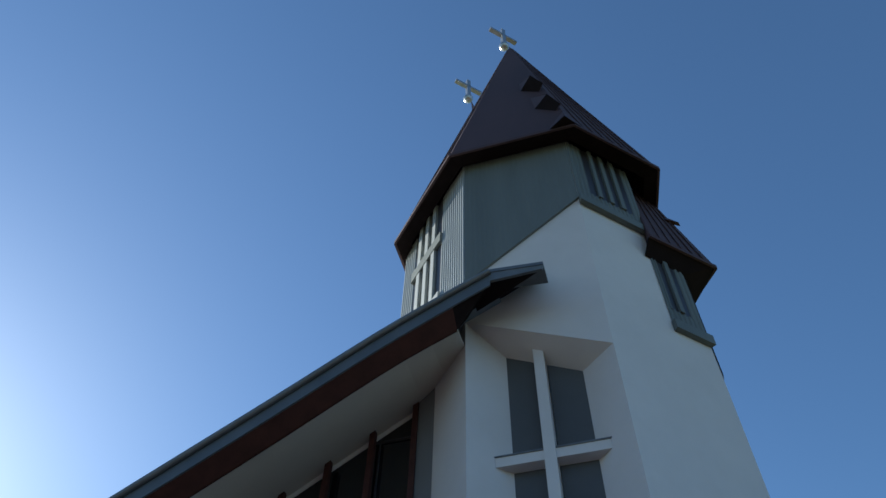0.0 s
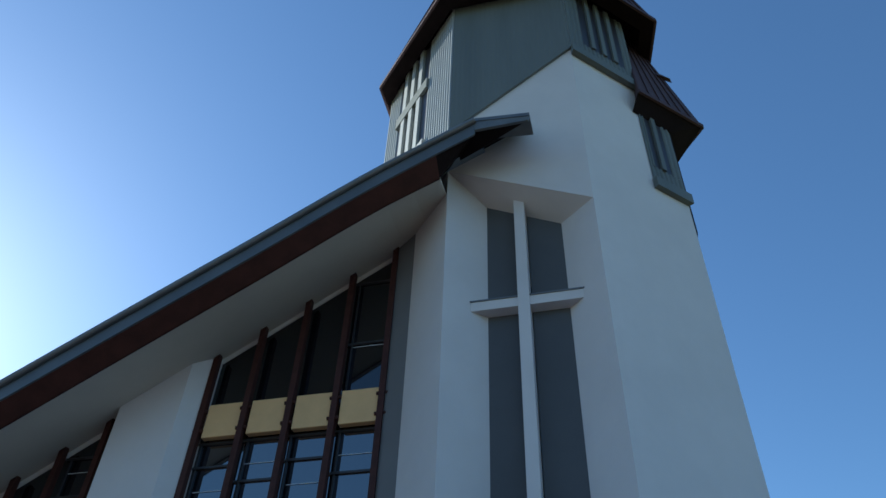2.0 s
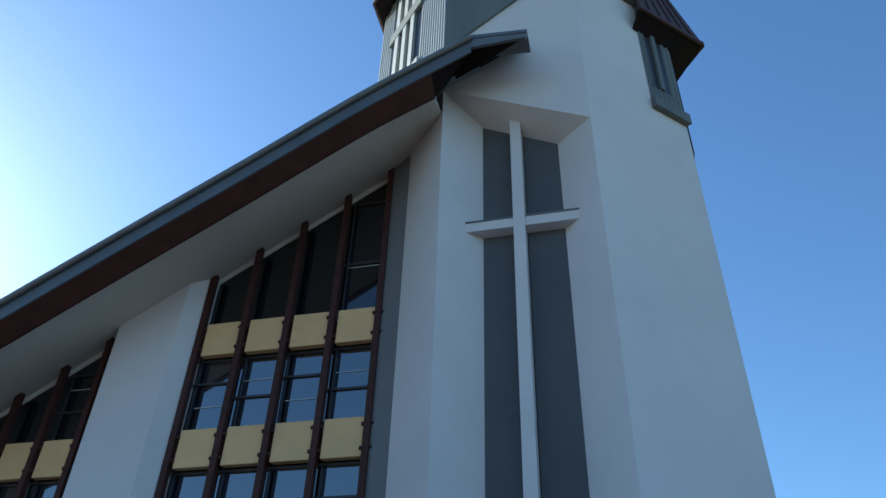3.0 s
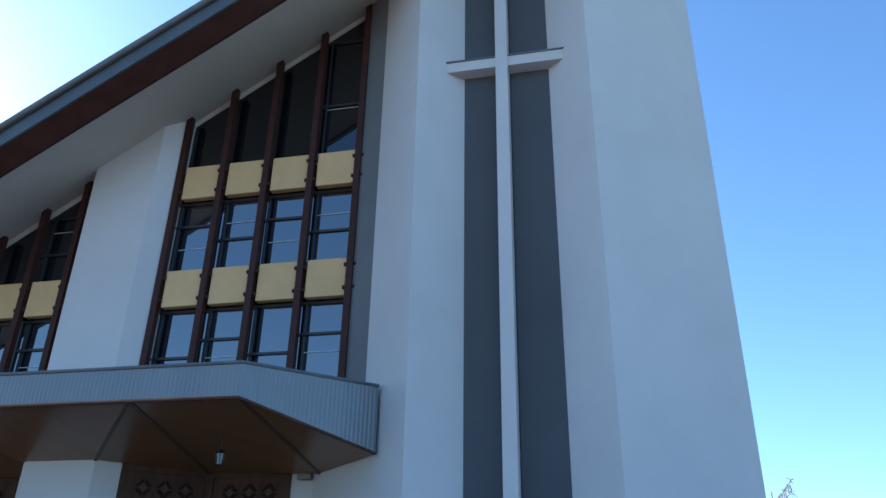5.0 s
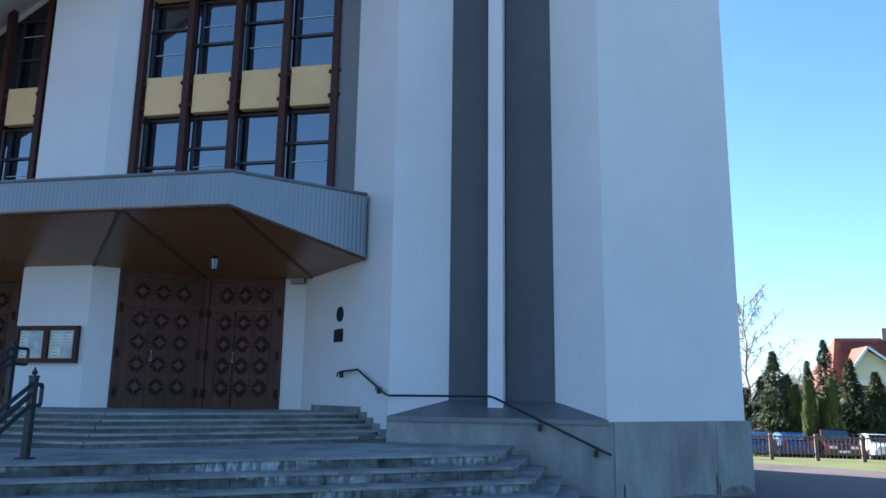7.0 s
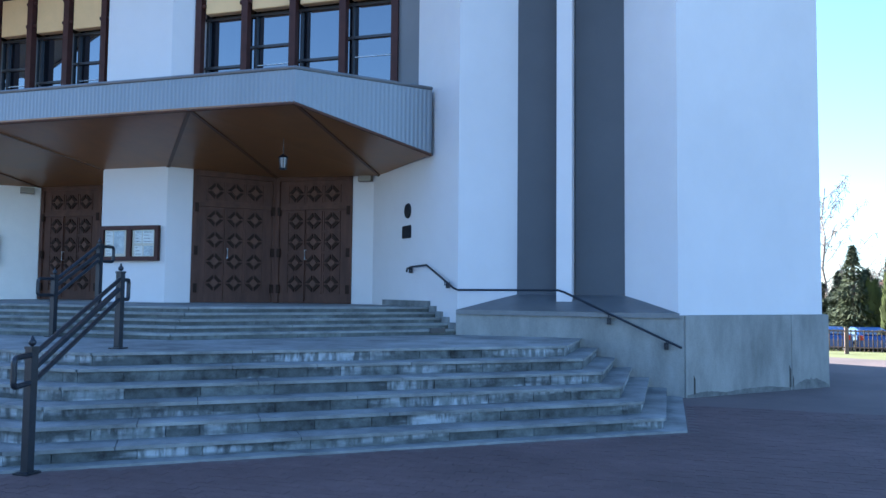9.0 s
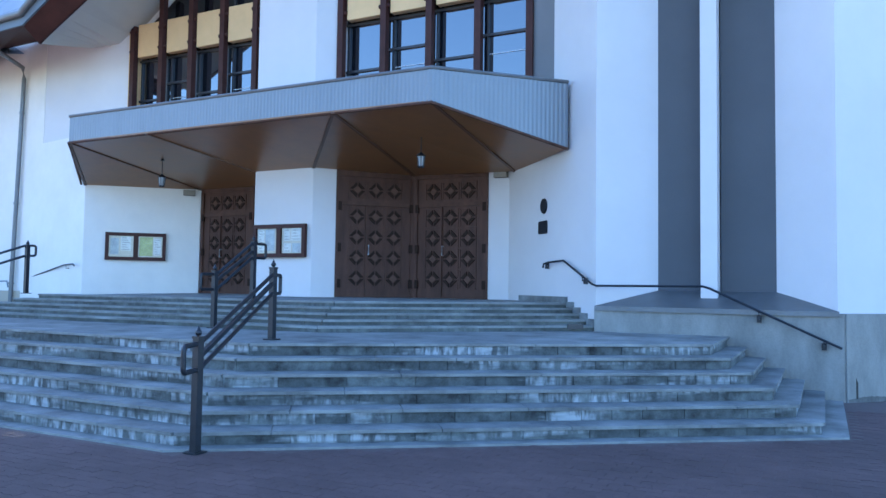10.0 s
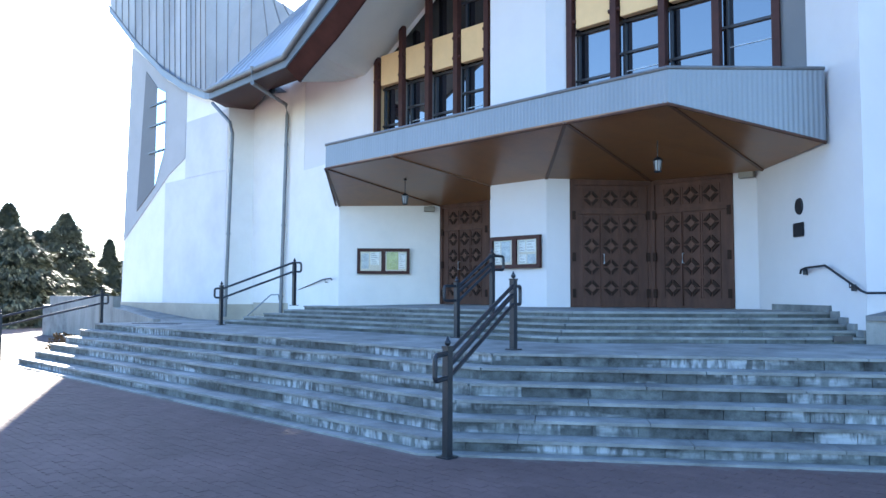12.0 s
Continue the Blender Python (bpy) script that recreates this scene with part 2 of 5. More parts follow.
    bm.faces.new(a[::-1])
    bm.faces.new(b)
    for i in range(4):
        bm.faces.new((a[i], a[(i + 1) % 4], b[(i + 1) % 4], b[i]))


def bm_new():
    return bmesh.new()


def unit(a):
    return Vector((math.cos(radians(a)), math.sin(radians(a)), 0))


D45, N45 = unit(45), unit(135)        # along a wall that runs back to the right, and its inner normal

# ---------------------------------------------------------------- numbers of the plan
Z_LAND, Z_SILL, TREAD_D = 0.92, 1.385, 0.34
Z_UP = (Z_SILL - Z_LAND) / 5
TL, TR = (-3.72, 12.9), (0.02, 12.9)          # the tower's front corners
TB = (2.61, 15.49)                            # far end of its right face
TLB = (-7.0, 16.17)                           # far end of its left face
Z_PLINTH = 1.33

# ---------------------------------------------------------------- ground
bm = bm_new()
gx = [-900, -400, -200, -120, -80, -60, -45, -35, -28, -22, -16, -10, -5, 0, 4, 8, 12, 16, 22, 30, 40, 55, 75, 110, 200, 400, 900]
gy = [-900, -300, -120, -60, -30, -15, -8, 0, 6, 12, 18, 20, 22, 25, 29, 34, 42, 52, 65, 85, 120, 200, 400, 900]


def ground_z(x, y):
    """Flat round the church, falling away gently behind it on the car park's side."""
    t = max(0, min(y, 56) - 21.5) * min(1, max(0, (x + 3) / 6))
    return -0.02 - 0.053 * t


grid = [[bm.verts.new((x, y, ground_z(x, y))) for x in gx] for y in gy]
for j in range(len(gy) - 1):
    for i in range(len(gx) - 1):
        bm.faces.new((grid[j][i], grid[j][i + 1], grid[j + 1][i + 1], grid[j + 1][i]))
structure("ground", bm, GRASS, "short green lawn round the paved square", "ground")
bm = bm_new()
prism(bm, [(-60, -40), (40, -40), (40, 10), (6.62, 21.6), (5.27, 22.6), (3.5, 23.3), (-24, 23.3), (-60, 12)], -0.3, -0.0035)
structure("pavement", bm, PAVE_BED, "reddish brown concrete pavers of the church square", "pavement")

# ---------------------------------------------------------------- steps
LX = -19.65                                    # where the steps end on the far side


def outline(o, wide=0.0):
    """Front line of the steps, o metres in from the kerb: far end, corner, right end, back to the plinth."""
    y0 = 5.56 + o
    s, c = math.sin(radians(35.6)), math.cos(radians(35.6))
    qx, qy = -6.01 - s * o, 5.56 + c * o
    k = (y0 - qy) / s
    corner = (qx + c * k, y0)
    xr = -0.18 - 0.8 * o + wide
    right = (xr, qy + (xr - qx) / c * s)
    return [(LX, y0), corner, right, (xr, 12.9)]


def run_of_blocks(parent, a, b, length, z0, z1, depth, mat, name, seed, over=0.0):
    """Blocks laid end to end from a to b in plan, with open joints; depth goes to the inner side."""
    rnd = random.Random(seed)
    a, b = Vector((*a, 0)), Vector((*b, 0))
    d, full = (b - a).normalized(), (b - a).length
    nrm = Vector((-d.y, d.x, 0))
    s = 0.0
    while s < full - 0.01:
        e = min(full, s + length * rnd.uniform(0.6, 1.6))
        if full - e < length * 0.3:
            e = full
        bm = bm_new()
        g = 0.004
        p = [a + d * (s + g) - nrm * over, a + d * (e - g) - nrm * over, a + d * (e - g) + nrm * depth, a + d * (s + g) + nrm * depth]
        up = rnd.uniform(-0.002, 0.002)
        prism(bm, [(v.x, v.y) for v in p], z0, z1 + up)
        part(name, bm, mat, parent)
        s = e


stairs = thing("stairs_lower", "broad grey stone steps with pale worn treads", "steps", kind="structure")
bm = bm_new()
for k in range(6):
    o = outline(0.05 + TREAD_D * k)
    prism(bm, [*o, (LX, 12.9)], -0.1 + Z_LAND / 6 * k, Z_LAND / 6 * (k + 1) - 0.045)
part("core", bm, STONE, stairs)
bm = bm_new()
o = outline(-0.17, 0.12)
prism(bm, [*o, (LX, 12.9)], -0.1, 0.02)
part("kerb", bm, TREAD, stairs, "pale stone kerb at the foot of the steps")
for k in range(6):
    z1 = Z_LAND / 6 * (k + 1)
    oo = outline(0.03 + TREAD_D * k)
    for i in range(3):
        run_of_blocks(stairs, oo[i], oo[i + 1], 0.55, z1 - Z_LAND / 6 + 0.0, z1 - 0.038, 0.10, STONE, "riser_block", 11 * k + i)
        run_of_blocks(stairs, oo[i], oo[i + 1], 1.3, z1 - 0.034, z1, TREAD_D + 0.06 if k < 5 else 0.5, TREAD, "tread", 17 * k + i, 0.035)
bm = bm_new()
o = outline(0.03 + TREAD_D * 5 + 0.45)
prism(bm, [*o, (LX, 12.9)], Z_LAND - 0.2, Z_LAND - 0.003)
structure("landing", bm, TREAD, "pale grey stone landing between the two flights", "landing")


def upper_line(o):
    y0 = 9.5 + o
    a = Vector((-3.70, 12.95, 0)) + N45 * o
    k = (y0 - a.y) / D45.y
    return [(-17.3 + o * 1.9, y0), (a.x + D45.x * k, y0), (a.x + 0.05, a.y + 0.05)]


up = thing("stairs_upper", "low grey stone steps before the church doors", "steps", kind="structure")
bm = bm_new()
for k in range(5):
    o = upper_line(0.04 + 0.255 * k)
    prism(bm, [*o, (-6.5, 15.8), (-15.9, 15.8), (max(-17.2, o[0][0]), 13.6)], Z_LAND - 0.1, Z_LAND + Z_UP * (k + 1) - 0.035)
part("core", bm, STONE_UP, up)
for k in range(5):
    z1 = Z_LAND + Z_UP * (k + 1)
    oo = upper_line(0.02 + 0.255 * k)
    for i in range(2):
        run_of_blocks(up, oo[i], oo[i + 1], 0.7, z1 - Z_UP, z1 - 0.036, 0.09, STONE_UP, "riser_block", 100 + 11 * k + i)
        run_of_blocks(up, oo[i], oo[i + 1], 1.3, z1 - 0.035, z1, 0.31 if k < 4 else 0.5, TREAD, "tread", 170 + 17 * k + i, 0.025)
bm = bm_new()
o = upper_line(0.02 + 0.255 * 4 + 0.45)
prism(bm, [*o, (-6.5, 15.8), (-15.9, 15.8), (-15.5, 13.6)], Z_SILL - 0.2, Z_SILL - 0.003)
SKIRT = thing("skirting", "low stone skirting stepped along the white wall", "skirting", kind="structure")
for k in range(1, 6):
    s0, s1 = 0.255 * (k - 1) + 0.02, 0.255 * k - 0.005 if k < 5 else 3.2
    z0 = Z_LAND + Z_UP * k
    p = [Vector((*TL, 0)) + N45 * q + Vector((-0.7071, -0.7071, 0)) * e for q, e in ((s0, 0.0), (s0, 0.05), (s1, 0.05), (s1, 0.0))]
    bm2 = bm_new()
    prism(bm2, [(q.x, q.y) for q in p], z0, z0 + 0.115)
    part("skirting_block", bm2, TREAD, SKIRT)
structure("porch_floor", bm, TREAD, "stone porch floor in front of the doors", "floor")

# ---------------------------------------------------------------- tower
tower = thing("church_tower", "tall white rendered church tower with a dark spire", "church tower", kind="structure")
PX0, PX1, PY = -2.80, -0.87, 13.70              # grey back of the niche
NZL, NZR = 17.37, 15.50                        # niche head at the two front corners
PZ0, PZL, PZR = 1.62, 16.54, 15.54
Z_WL, Z_WR = 19.05, 22.24                        # where the render ends on the front face
Z_BEL = 26.05
Z_MID = 21.0                                   # above this the right face stops short, under the lower cap
TG = (TR[0] + 1.88, TR[1] + 1.88)
bm = bm_new()
v = lambda x, y, z: bm.verts.new((x, y, z))
fl0, fr0 = v(*TL, Z_PLINTH), v(*TR, Z_PLINTH)
fl1, fr1 = v(*TL, NZL), v(*TR, NZR)
pl0, pr0, pl1, pr1 = v(PX0, PY, PZ0), v(PX1, PY, PZ0), v(PX0, PY, PZL), v(PX1, PY, PZR)
bm.faces.new((fl0, pl0, pl1, fl1))             # splayed cheeks and head of the niche
bm.faces.new((pr0, fr0, fr1, pr1))
bm.faces.new((fl1, pl1, pr1, fr1))
ft0, ft1 = v(*TL, Z_BEL), v(*TR, Z_BEL)
bm.faces.new((fl1, fr1, ft1, ft0))
rb0, rb1, g0, g1 = v(*TB, Z_PLINTH), v(*TB, Z_MID), v(*TG, Z_MID), v(*TG, Z_BEL)
bm.faces.new((fr0, rb0, rb1, g0, g1, ft1, fr1))
lb0, lb1 = v(*TLB, 0.3), v(*TLB, Z_BEL)
ll = v(*TL, 0.3)
bm.faces.new((lb0, ll, fl0, fl1, ft0, lb1))
k0, k1 = v(TB[0], 20.0, Z_PLINTH), v(TB[0], 20.0, Z_MID)
h0, h1 = v(TG[0], 20.7, Z_MID), v(TG[0], 20.7, Z_BEL)
bm.faces.new((rb0, k0, k1, rb1))
bm.faces.new((g0, h0, h1, g1))
bm.faces.new((rb1, k1, h0, g0))
m0, m1 = v(0.16, 22.6, Z_PLINTH), v(0.16, 22.6, Z_BEL)
bm.faces.new((k0, m0, m1, h1, h0, k1))
q0, q1 = v(-3.73, 22.6, Z_PLINTH), v(-3.73, 22.6, Z_BEL)
bm.faces.new((m0, q0, q1, m1))
w0, w1 = v(-7.0, 19.4, 0.3), v(-7.0, 19.4, Z_BEL)
bm.faces.new((q0, w0, w1, q1))
bm.faces.new((w0, lb0, lb1, w1))
bm.faces.new((ft0, ft1, g1, h1, m1, q1, w1, lb1))
part("wall", bm, PLASTER, tower, "smooth white render")
bm = bm_new()
prism(bm, [(-3.74, 12.88), (0.10, 12.88), (2.69, 15.47), (2.69, 20.03), (0.17, 22.6), (-3.7, 22.6)], -0.1, Z_PLINTH - 0.003)
part("plinth", bm, PLINTH, tower, "stained bare concrete plinth")
for s0, s1 in ((0.02, 2.607), (2.62, 3.66)):
    bm = bm_new()
    w0, w1, w2, w3 = [Vector((0.10, 12.88, 0)) + D45 * q + Vector((0.7071, -0.7071, 0)) * o for q, o in ((s0, 0.0), (s1, 0.0), (s1, 0.03), (s0, 0.03))]
    prism(bm, [(p.x, p.y) for p in (w0, w1, w2, w3)], -0.05, Z_PLINTH - 0.006)
    part("plinth_panel", bm, PLINTH, tower, "stained concrete panel")
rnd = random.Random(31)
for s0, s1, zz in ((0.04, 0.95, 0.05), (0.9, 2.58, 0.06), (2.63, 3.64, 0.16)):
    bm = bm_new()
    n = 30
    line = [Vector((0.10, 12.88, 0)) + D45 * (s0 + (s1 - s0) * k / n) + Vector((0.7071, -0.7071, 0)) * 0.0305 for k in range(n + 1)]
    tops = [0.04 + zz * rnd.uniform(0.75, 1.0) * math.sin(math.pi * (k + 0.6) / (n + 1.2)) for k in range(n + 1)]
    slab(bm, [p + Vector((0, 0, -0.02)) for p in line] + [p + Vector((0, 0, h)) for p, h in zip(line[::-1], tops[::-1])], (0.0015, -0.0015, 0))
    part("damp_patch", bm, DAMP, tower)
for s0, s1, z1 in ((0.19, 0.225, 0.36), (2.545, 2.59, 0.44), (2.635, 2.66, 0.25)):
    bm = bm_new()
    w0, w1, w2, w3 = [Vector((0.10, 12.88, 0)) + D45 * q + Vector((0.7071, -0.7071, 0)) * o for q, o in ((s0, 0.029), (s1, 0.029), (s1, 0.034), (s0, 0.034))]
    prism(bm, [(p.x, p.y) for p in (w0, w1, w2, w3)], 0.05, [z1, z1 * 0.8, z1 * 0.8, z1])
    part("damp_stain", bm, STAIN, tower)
bm = bm_new()
slab(bm, [(TL[0] - 0.01, TL[1] - 0.05, Z_PLINTH), (TR[0] + 0.02, TR[1] - 0.05, Z_PLINTH), (PX1, PY + 0.02, PZ0), (PX0, PY + 0.02, PZ0)], (0, 0, 0.03))
slab(bm, [(TL[0] - 0.01, TL[1] - 0.055, Z_PLINTH - 0.05), (TR[0] + 0.02, TR[1] - 0.055, Z_PLINTH - 0.05), (TR[0] + 0.02, TR[1] - 0.055, Z_PLINTH + 0.03), (TL[0] - 0.01, TL[1] - 0.055, Z_PLINTH + 0.03)], (0, 0.01, 0))
part("sill", bm, FLASH, tower, "sloping grey sheet-metal sill")
for x0, x1 in ((PX0 - 0.02, -1.94), (-1.74, PX1 + 0.02)):
    bm = bm_new()
    zl, zr = PZL + (x0 - PX0) * -0.52, PZL + (x1 - PX0) * -0.52
    slab(bm, [(x0, PY - 0.004, PZ0 - 0.1), (x1, PY - 0.004, PZ0 - 0.1), (x1, PY - 0.004, zr + 0.1), (x0, PY - 0.004, zl + 0.1)], (0, 0.1, 0))
    part("niche_panel", bm, GREY_PANEL, tower, "dark grey painted back of the niche")
cross = part("cross", (lambda b: (box(b, -2.03, -1.76, 13.34, 13.72, PZ0 - 0.25, 16.36), b)[1])(bm_new()), PLASTER, tower, "tall white rendered cross in the niche")
bm = bm_new()
for x0, x1, x0b, x1b in ((-3.16, -2.03, PX0, -2.03), (-1.76, -0.47, -1.76, PX1)):
    prism(bm, [(x0, 13.38), (x1, 13.38), (x1b, 13.72), (x0b, 13.72)], 12.78, 13.04)
part("cross_arm", bm, PLASTER, tower)
bm = bm_new()
for x0, x1, x0b, x1b in ((-3.18, -2.035, PX0, -2.035), (-1.755, -0.45, -1.755, PX1)):
    prism(bm, [(x0, 13.35), (x1, 13.35), (x1b, 13.70), (x0b, 13.70)], 13.04, 13.075)
part("arm_flashing", bm, FLASH, tower)


# corrugated cladding of the belfry
def ribbed(bm, a, b, z0a, z0b, z1a, z1b, out, pitch=0.16, deep=0.03):
    """Upright ribbed sheet from plan point a to b, its foot and head given at both ends."""
    a, b, out = Vector((*a, 0)), Vector((*b, 0)), Vector((*out, 0)).normalized()
    n = max(2, int((b - a).length / pitch))
    prev = None
    for i in range(n * 4 + 1):
        f = i / (n * 4)
        o = 0.02 + (deep if i % 4 in (1, 2) else 0)
        p = a.lerp(b, f) + out * o
        lo, hi = bm.verts.new((p.x, p.y, z0a + (z0b - z0a) * f)), bm.verts.new((p.x, p.y, z1a + (z1b - z1a) * f))
        if prev:
            bm.faces.new((prev[0], lo, hi, prev[1]))
        prev = (lo, hi)


O45, O135 = (0.7071, -0.7071), (-0.7071, -0.7071)
bm = bm_new()
ribbed(bm, TL, TR, Z_WL, Z_WR, Z_BEL, Z_BEL, (0, -1), 0.16, 0.008)
part("front_cladding", bm, CLAD, tower, "green-grey ribbed metal cladding")
bm = bm_new()
slab(bm, [(TL[0], TL[1] - 0.09, Z_WL - 0.06), (TR[0] + 0.03, TR[1] - 0.09, Z_WR - 0.06), (TR[0] + 0.03, TR[1] - 0.09, Z_WR + 0.14), (TL[0], TL[1] - 0.09, Z_WL + 0.14)], (0, 0.1, 0))
part("drip_flashing", bm, CLAD, tower)


def on_right(s, o=0.0):
    p = Vector((*TR, 0)) + D45 * s + Vector((*O45, 0)) * o
    return (p.x, p.y)


def on_left(s, o=0.0):
    p = Vector((*TL, 0)) + N45 * s + Vector((*O135, 0)) * o
    return (p.x, p.y)


RL = 2.66                                       # length of the belfry's right face
bm = bm_new()
ribbed(bm, on_right(0.0), on_right(0.58), 22.0, 22.0, Z_BEL, Z_BEL, O45)
ribbed(bm, on_right(0.58), on_right(2.31), 22.0, 22.0, 22.9, 22.9, O45)
ribbed(bm, on_right(2.31), on_right(RL), 22.0, 22.0, Z_BEL, Z_BEL, O45)
part("right_cladding", bm, CLAD, tower)
bm = bm_new()
prism(bm, [on_right(-0.02, 0.02), on_right(RL, 0.02), on_right(RL, 0.2), on_right(-0.08, 0.2)], 21.86, 22.22)
part("louvre_sill", bm, CLAD, tower)
for s0, s1 in ((0.88, 1.04), (1.33, 1.5), (1.79, 1.97)):
    bm = bm_new()
    prism(bm, [on_right(s0, 0.01), on_right(s1, 0.01), on_right(s1, 0.10), on_right(s0, 0.10)], 22.9, Z_BEL)
    part("louvre_post", bm, CLAD, tower)
# Dark plate put in for the unlit gaps between the posts.
bm = bm_new()
prism(bm, [on_right(0.5, -0.02), on_right(2.4, -0.02), on_right(2.4, 0.015), on_right(0.5, 0.015)], 22.8, Z_BEL)
part("louvre_shade_plate", bm, FRAME, tower)
# lower belfry stage at the end of the right face
FL = 3.66
bm = bm_new()
prism(bm, [on_right(2.38, 0.0), on_right(FL, 0.0), on_right(FL + 0.04, 0.17), on_right(2.36, 0.17)], 17.25, 17.62)
part("louvre_sill", bm, CLAD, tower)
bm = bm_new()
ribbed(bm, on_right(2.4), on_right(FL), 17.6, 17.6, 18.25, 18.25, O45)
ribbed(bm, on_right(2.4), on_right(2.62), 18.25, 18.25, Z_MID, Z_MID, O45)
ribbed(bm, on_right(3.28), on_right(FL), 18.25, 18.25, Z_MID, Z_MID, O45)
part("lower_cladding", bm, CLAD, tower)
bm = bm_new()
prism(bm, [on_right(2.83, 0.0), on_right(2.99, 0.0), on_right(2.99, 0.10), on_right(2.83, 0.10)], 18.25, Z_MID)
part("louvre_post", bm, CLAD, tower)
# Near-black plate again stands for the shade inside the slits.
bm = bm_new()
prism(bm, [on_right(2.55, -0.02), on_right(3.35, -0.02), on_right(3.35, 0.015), on_right(2.55, 0.015)], 18.2, Z_MID)
part("louvre_shade_plate", bm, FRAME, tower)
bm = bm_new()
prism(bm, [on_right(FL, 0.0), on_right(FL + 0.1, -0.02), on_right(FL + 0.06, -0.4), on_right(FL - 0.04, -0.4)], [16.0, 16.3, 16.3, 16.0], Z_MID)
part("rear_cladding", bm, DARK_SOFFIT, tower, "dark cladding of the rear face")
# left face: cladding in the paler sunlit copy, with two rows of louvres
LL = 4.6
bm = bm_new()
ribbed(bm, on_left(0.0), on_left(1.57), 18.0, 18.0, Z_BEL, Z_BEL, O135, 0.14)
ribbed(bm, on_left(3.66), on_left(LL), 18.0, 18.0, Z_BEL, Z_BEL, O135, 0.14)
part("left_cladding", bm, CLAD_LIT, tower, "ribbed metal cladding, paler for its sunlit side")
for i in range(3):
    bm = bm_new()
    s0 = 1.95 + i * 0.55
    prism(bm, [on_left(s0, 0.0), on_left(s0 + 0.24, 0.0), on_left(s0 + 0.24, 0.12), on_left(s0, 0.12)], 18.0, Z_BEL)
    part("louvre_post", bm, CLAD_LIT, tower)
# Shade behind both louvre rows, given as one dark plate.
bm = bm_new()
prism(bm, [on_left(1.5, -0.02), on_left(3.7, -0.02), on_left(3.7, 0.015), on_left(1.5, 0.015)], 18.0, Z_BEL)
part("louvre_shade_plate", bm, FRAME, tower)
bm = bm_new()
prism(bm, [on_left(1.5, 0.02), on_left(3.7, 0.02), on_left(3.7, 0.14), on_left(1.5, 0.14)], 23.1, 23.62)
part("louvre_rail", bm, CLAD, tower)
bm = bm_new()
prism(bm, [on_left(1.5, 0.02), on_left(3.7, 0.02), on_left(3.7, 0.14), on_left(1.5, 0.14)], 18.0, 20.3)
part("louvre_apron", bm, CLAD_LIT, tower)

# spire
EZ = 25.8
EAVE = [(-4.07, 12.2), (0.45, 12.2), (3.07, 14.76), (2.1, 20.6), (0.45, 23.3), (-4.07, 23.3), (-7.2, 20.2), (-7.2, 15.33)]
APEX = (-1.62, 14.60, 41.0)
spire = thing("spire", "steep dark maroon sheet-metal spire with deep eaves", "spire")
VENTS = [((-1.29, 13.16, 31.86), (-0.51, 13.02, 31.02), (-0.75, 12.58, 31.86), (-0.29, 12.74, 31.1)),
         ((-0.81, 12.68, 28.82), (-0.02, 12.53, 27.89), (-0.24, 12.18, 28.8), (0.19, 12.34, 27.95))]
LIP = Vector((0.19, 11.8, 25.85))                 # projecting eave corner
for i in range(8):
    a, b = EAVE[i], EAVE[(i + 1) % 8]
    bm = bm_new()
    A, B, P = Vector((*a, EZ)), Vector((*b, EZ)), Vector(APEX)
    nrm = (B - A).cross(P - A).normalized()
    slab(bm, [A, B, P], nrm * -0.05)
    face = part("roof_face", bm, MAROON, spire)
    if i == 1 or i == 2 or i == 7:
        n = int((B - A).length / 0.45)
        for k in range(1, n):
            lo = A.lerp(B, k / n)
            bm = bm_new()
            beam(bm, lo + nrm * 0.02, lo.lerp(P, 0.97) + nrm * 0.02, 0.03, 0.05, (B - A))
            part("seam", bm, MAROON, face)
c = Vector((-1.8, 17.7, 0))
inner = [Vector((*p, 0)).lerp(c, 0.11) for p in EAVE]
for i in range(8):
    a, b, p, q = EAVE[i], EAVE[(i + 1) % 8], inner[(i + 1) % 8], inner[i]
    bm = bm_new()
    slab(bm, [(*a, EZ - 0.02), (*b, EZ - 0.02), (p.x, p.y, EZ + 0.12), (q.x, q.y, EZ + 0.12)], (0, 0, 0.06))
    part("eave_soffit", bm, DARK_SOFFIT, spire, "sloping eave soffit, near black for the shade under it")
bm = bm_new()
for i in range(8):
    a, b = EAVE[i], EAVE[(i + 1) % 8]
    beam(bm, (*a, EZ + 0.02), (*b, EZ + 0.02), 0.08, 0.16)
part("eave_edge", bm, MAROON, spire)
# two hooded vents beside the hip, open below, shade put into their near-black undersides
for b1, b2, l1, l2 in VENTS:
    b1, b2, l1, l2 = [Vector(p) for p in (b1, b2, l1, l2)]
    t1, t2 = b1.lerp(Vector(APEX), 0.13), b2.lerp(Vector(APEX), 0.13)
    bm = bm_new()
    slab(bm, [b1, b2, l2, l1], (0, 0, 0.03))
    vent = part("vent_opening", bm, DARK_SOFFIT, spire, "underside of a hooded vent, shade put in its colour")
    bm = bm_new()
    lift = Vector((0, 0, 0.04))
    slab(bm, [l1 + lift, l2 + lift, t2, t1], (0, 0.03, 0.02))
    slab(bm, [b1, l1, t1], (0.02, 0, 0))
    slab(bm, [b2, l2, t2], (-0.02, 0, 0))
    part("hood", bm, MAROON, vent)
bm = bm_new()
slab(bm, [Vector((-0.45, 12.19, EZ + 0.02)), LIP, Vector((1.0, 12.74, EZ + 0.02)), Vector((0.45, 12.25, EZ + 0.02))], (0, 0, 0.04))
part("eave_corner", bm, DARK_SOFFIT, spire, "underside of the projecting eave corner, coloured as shade")
bm = bm_new()
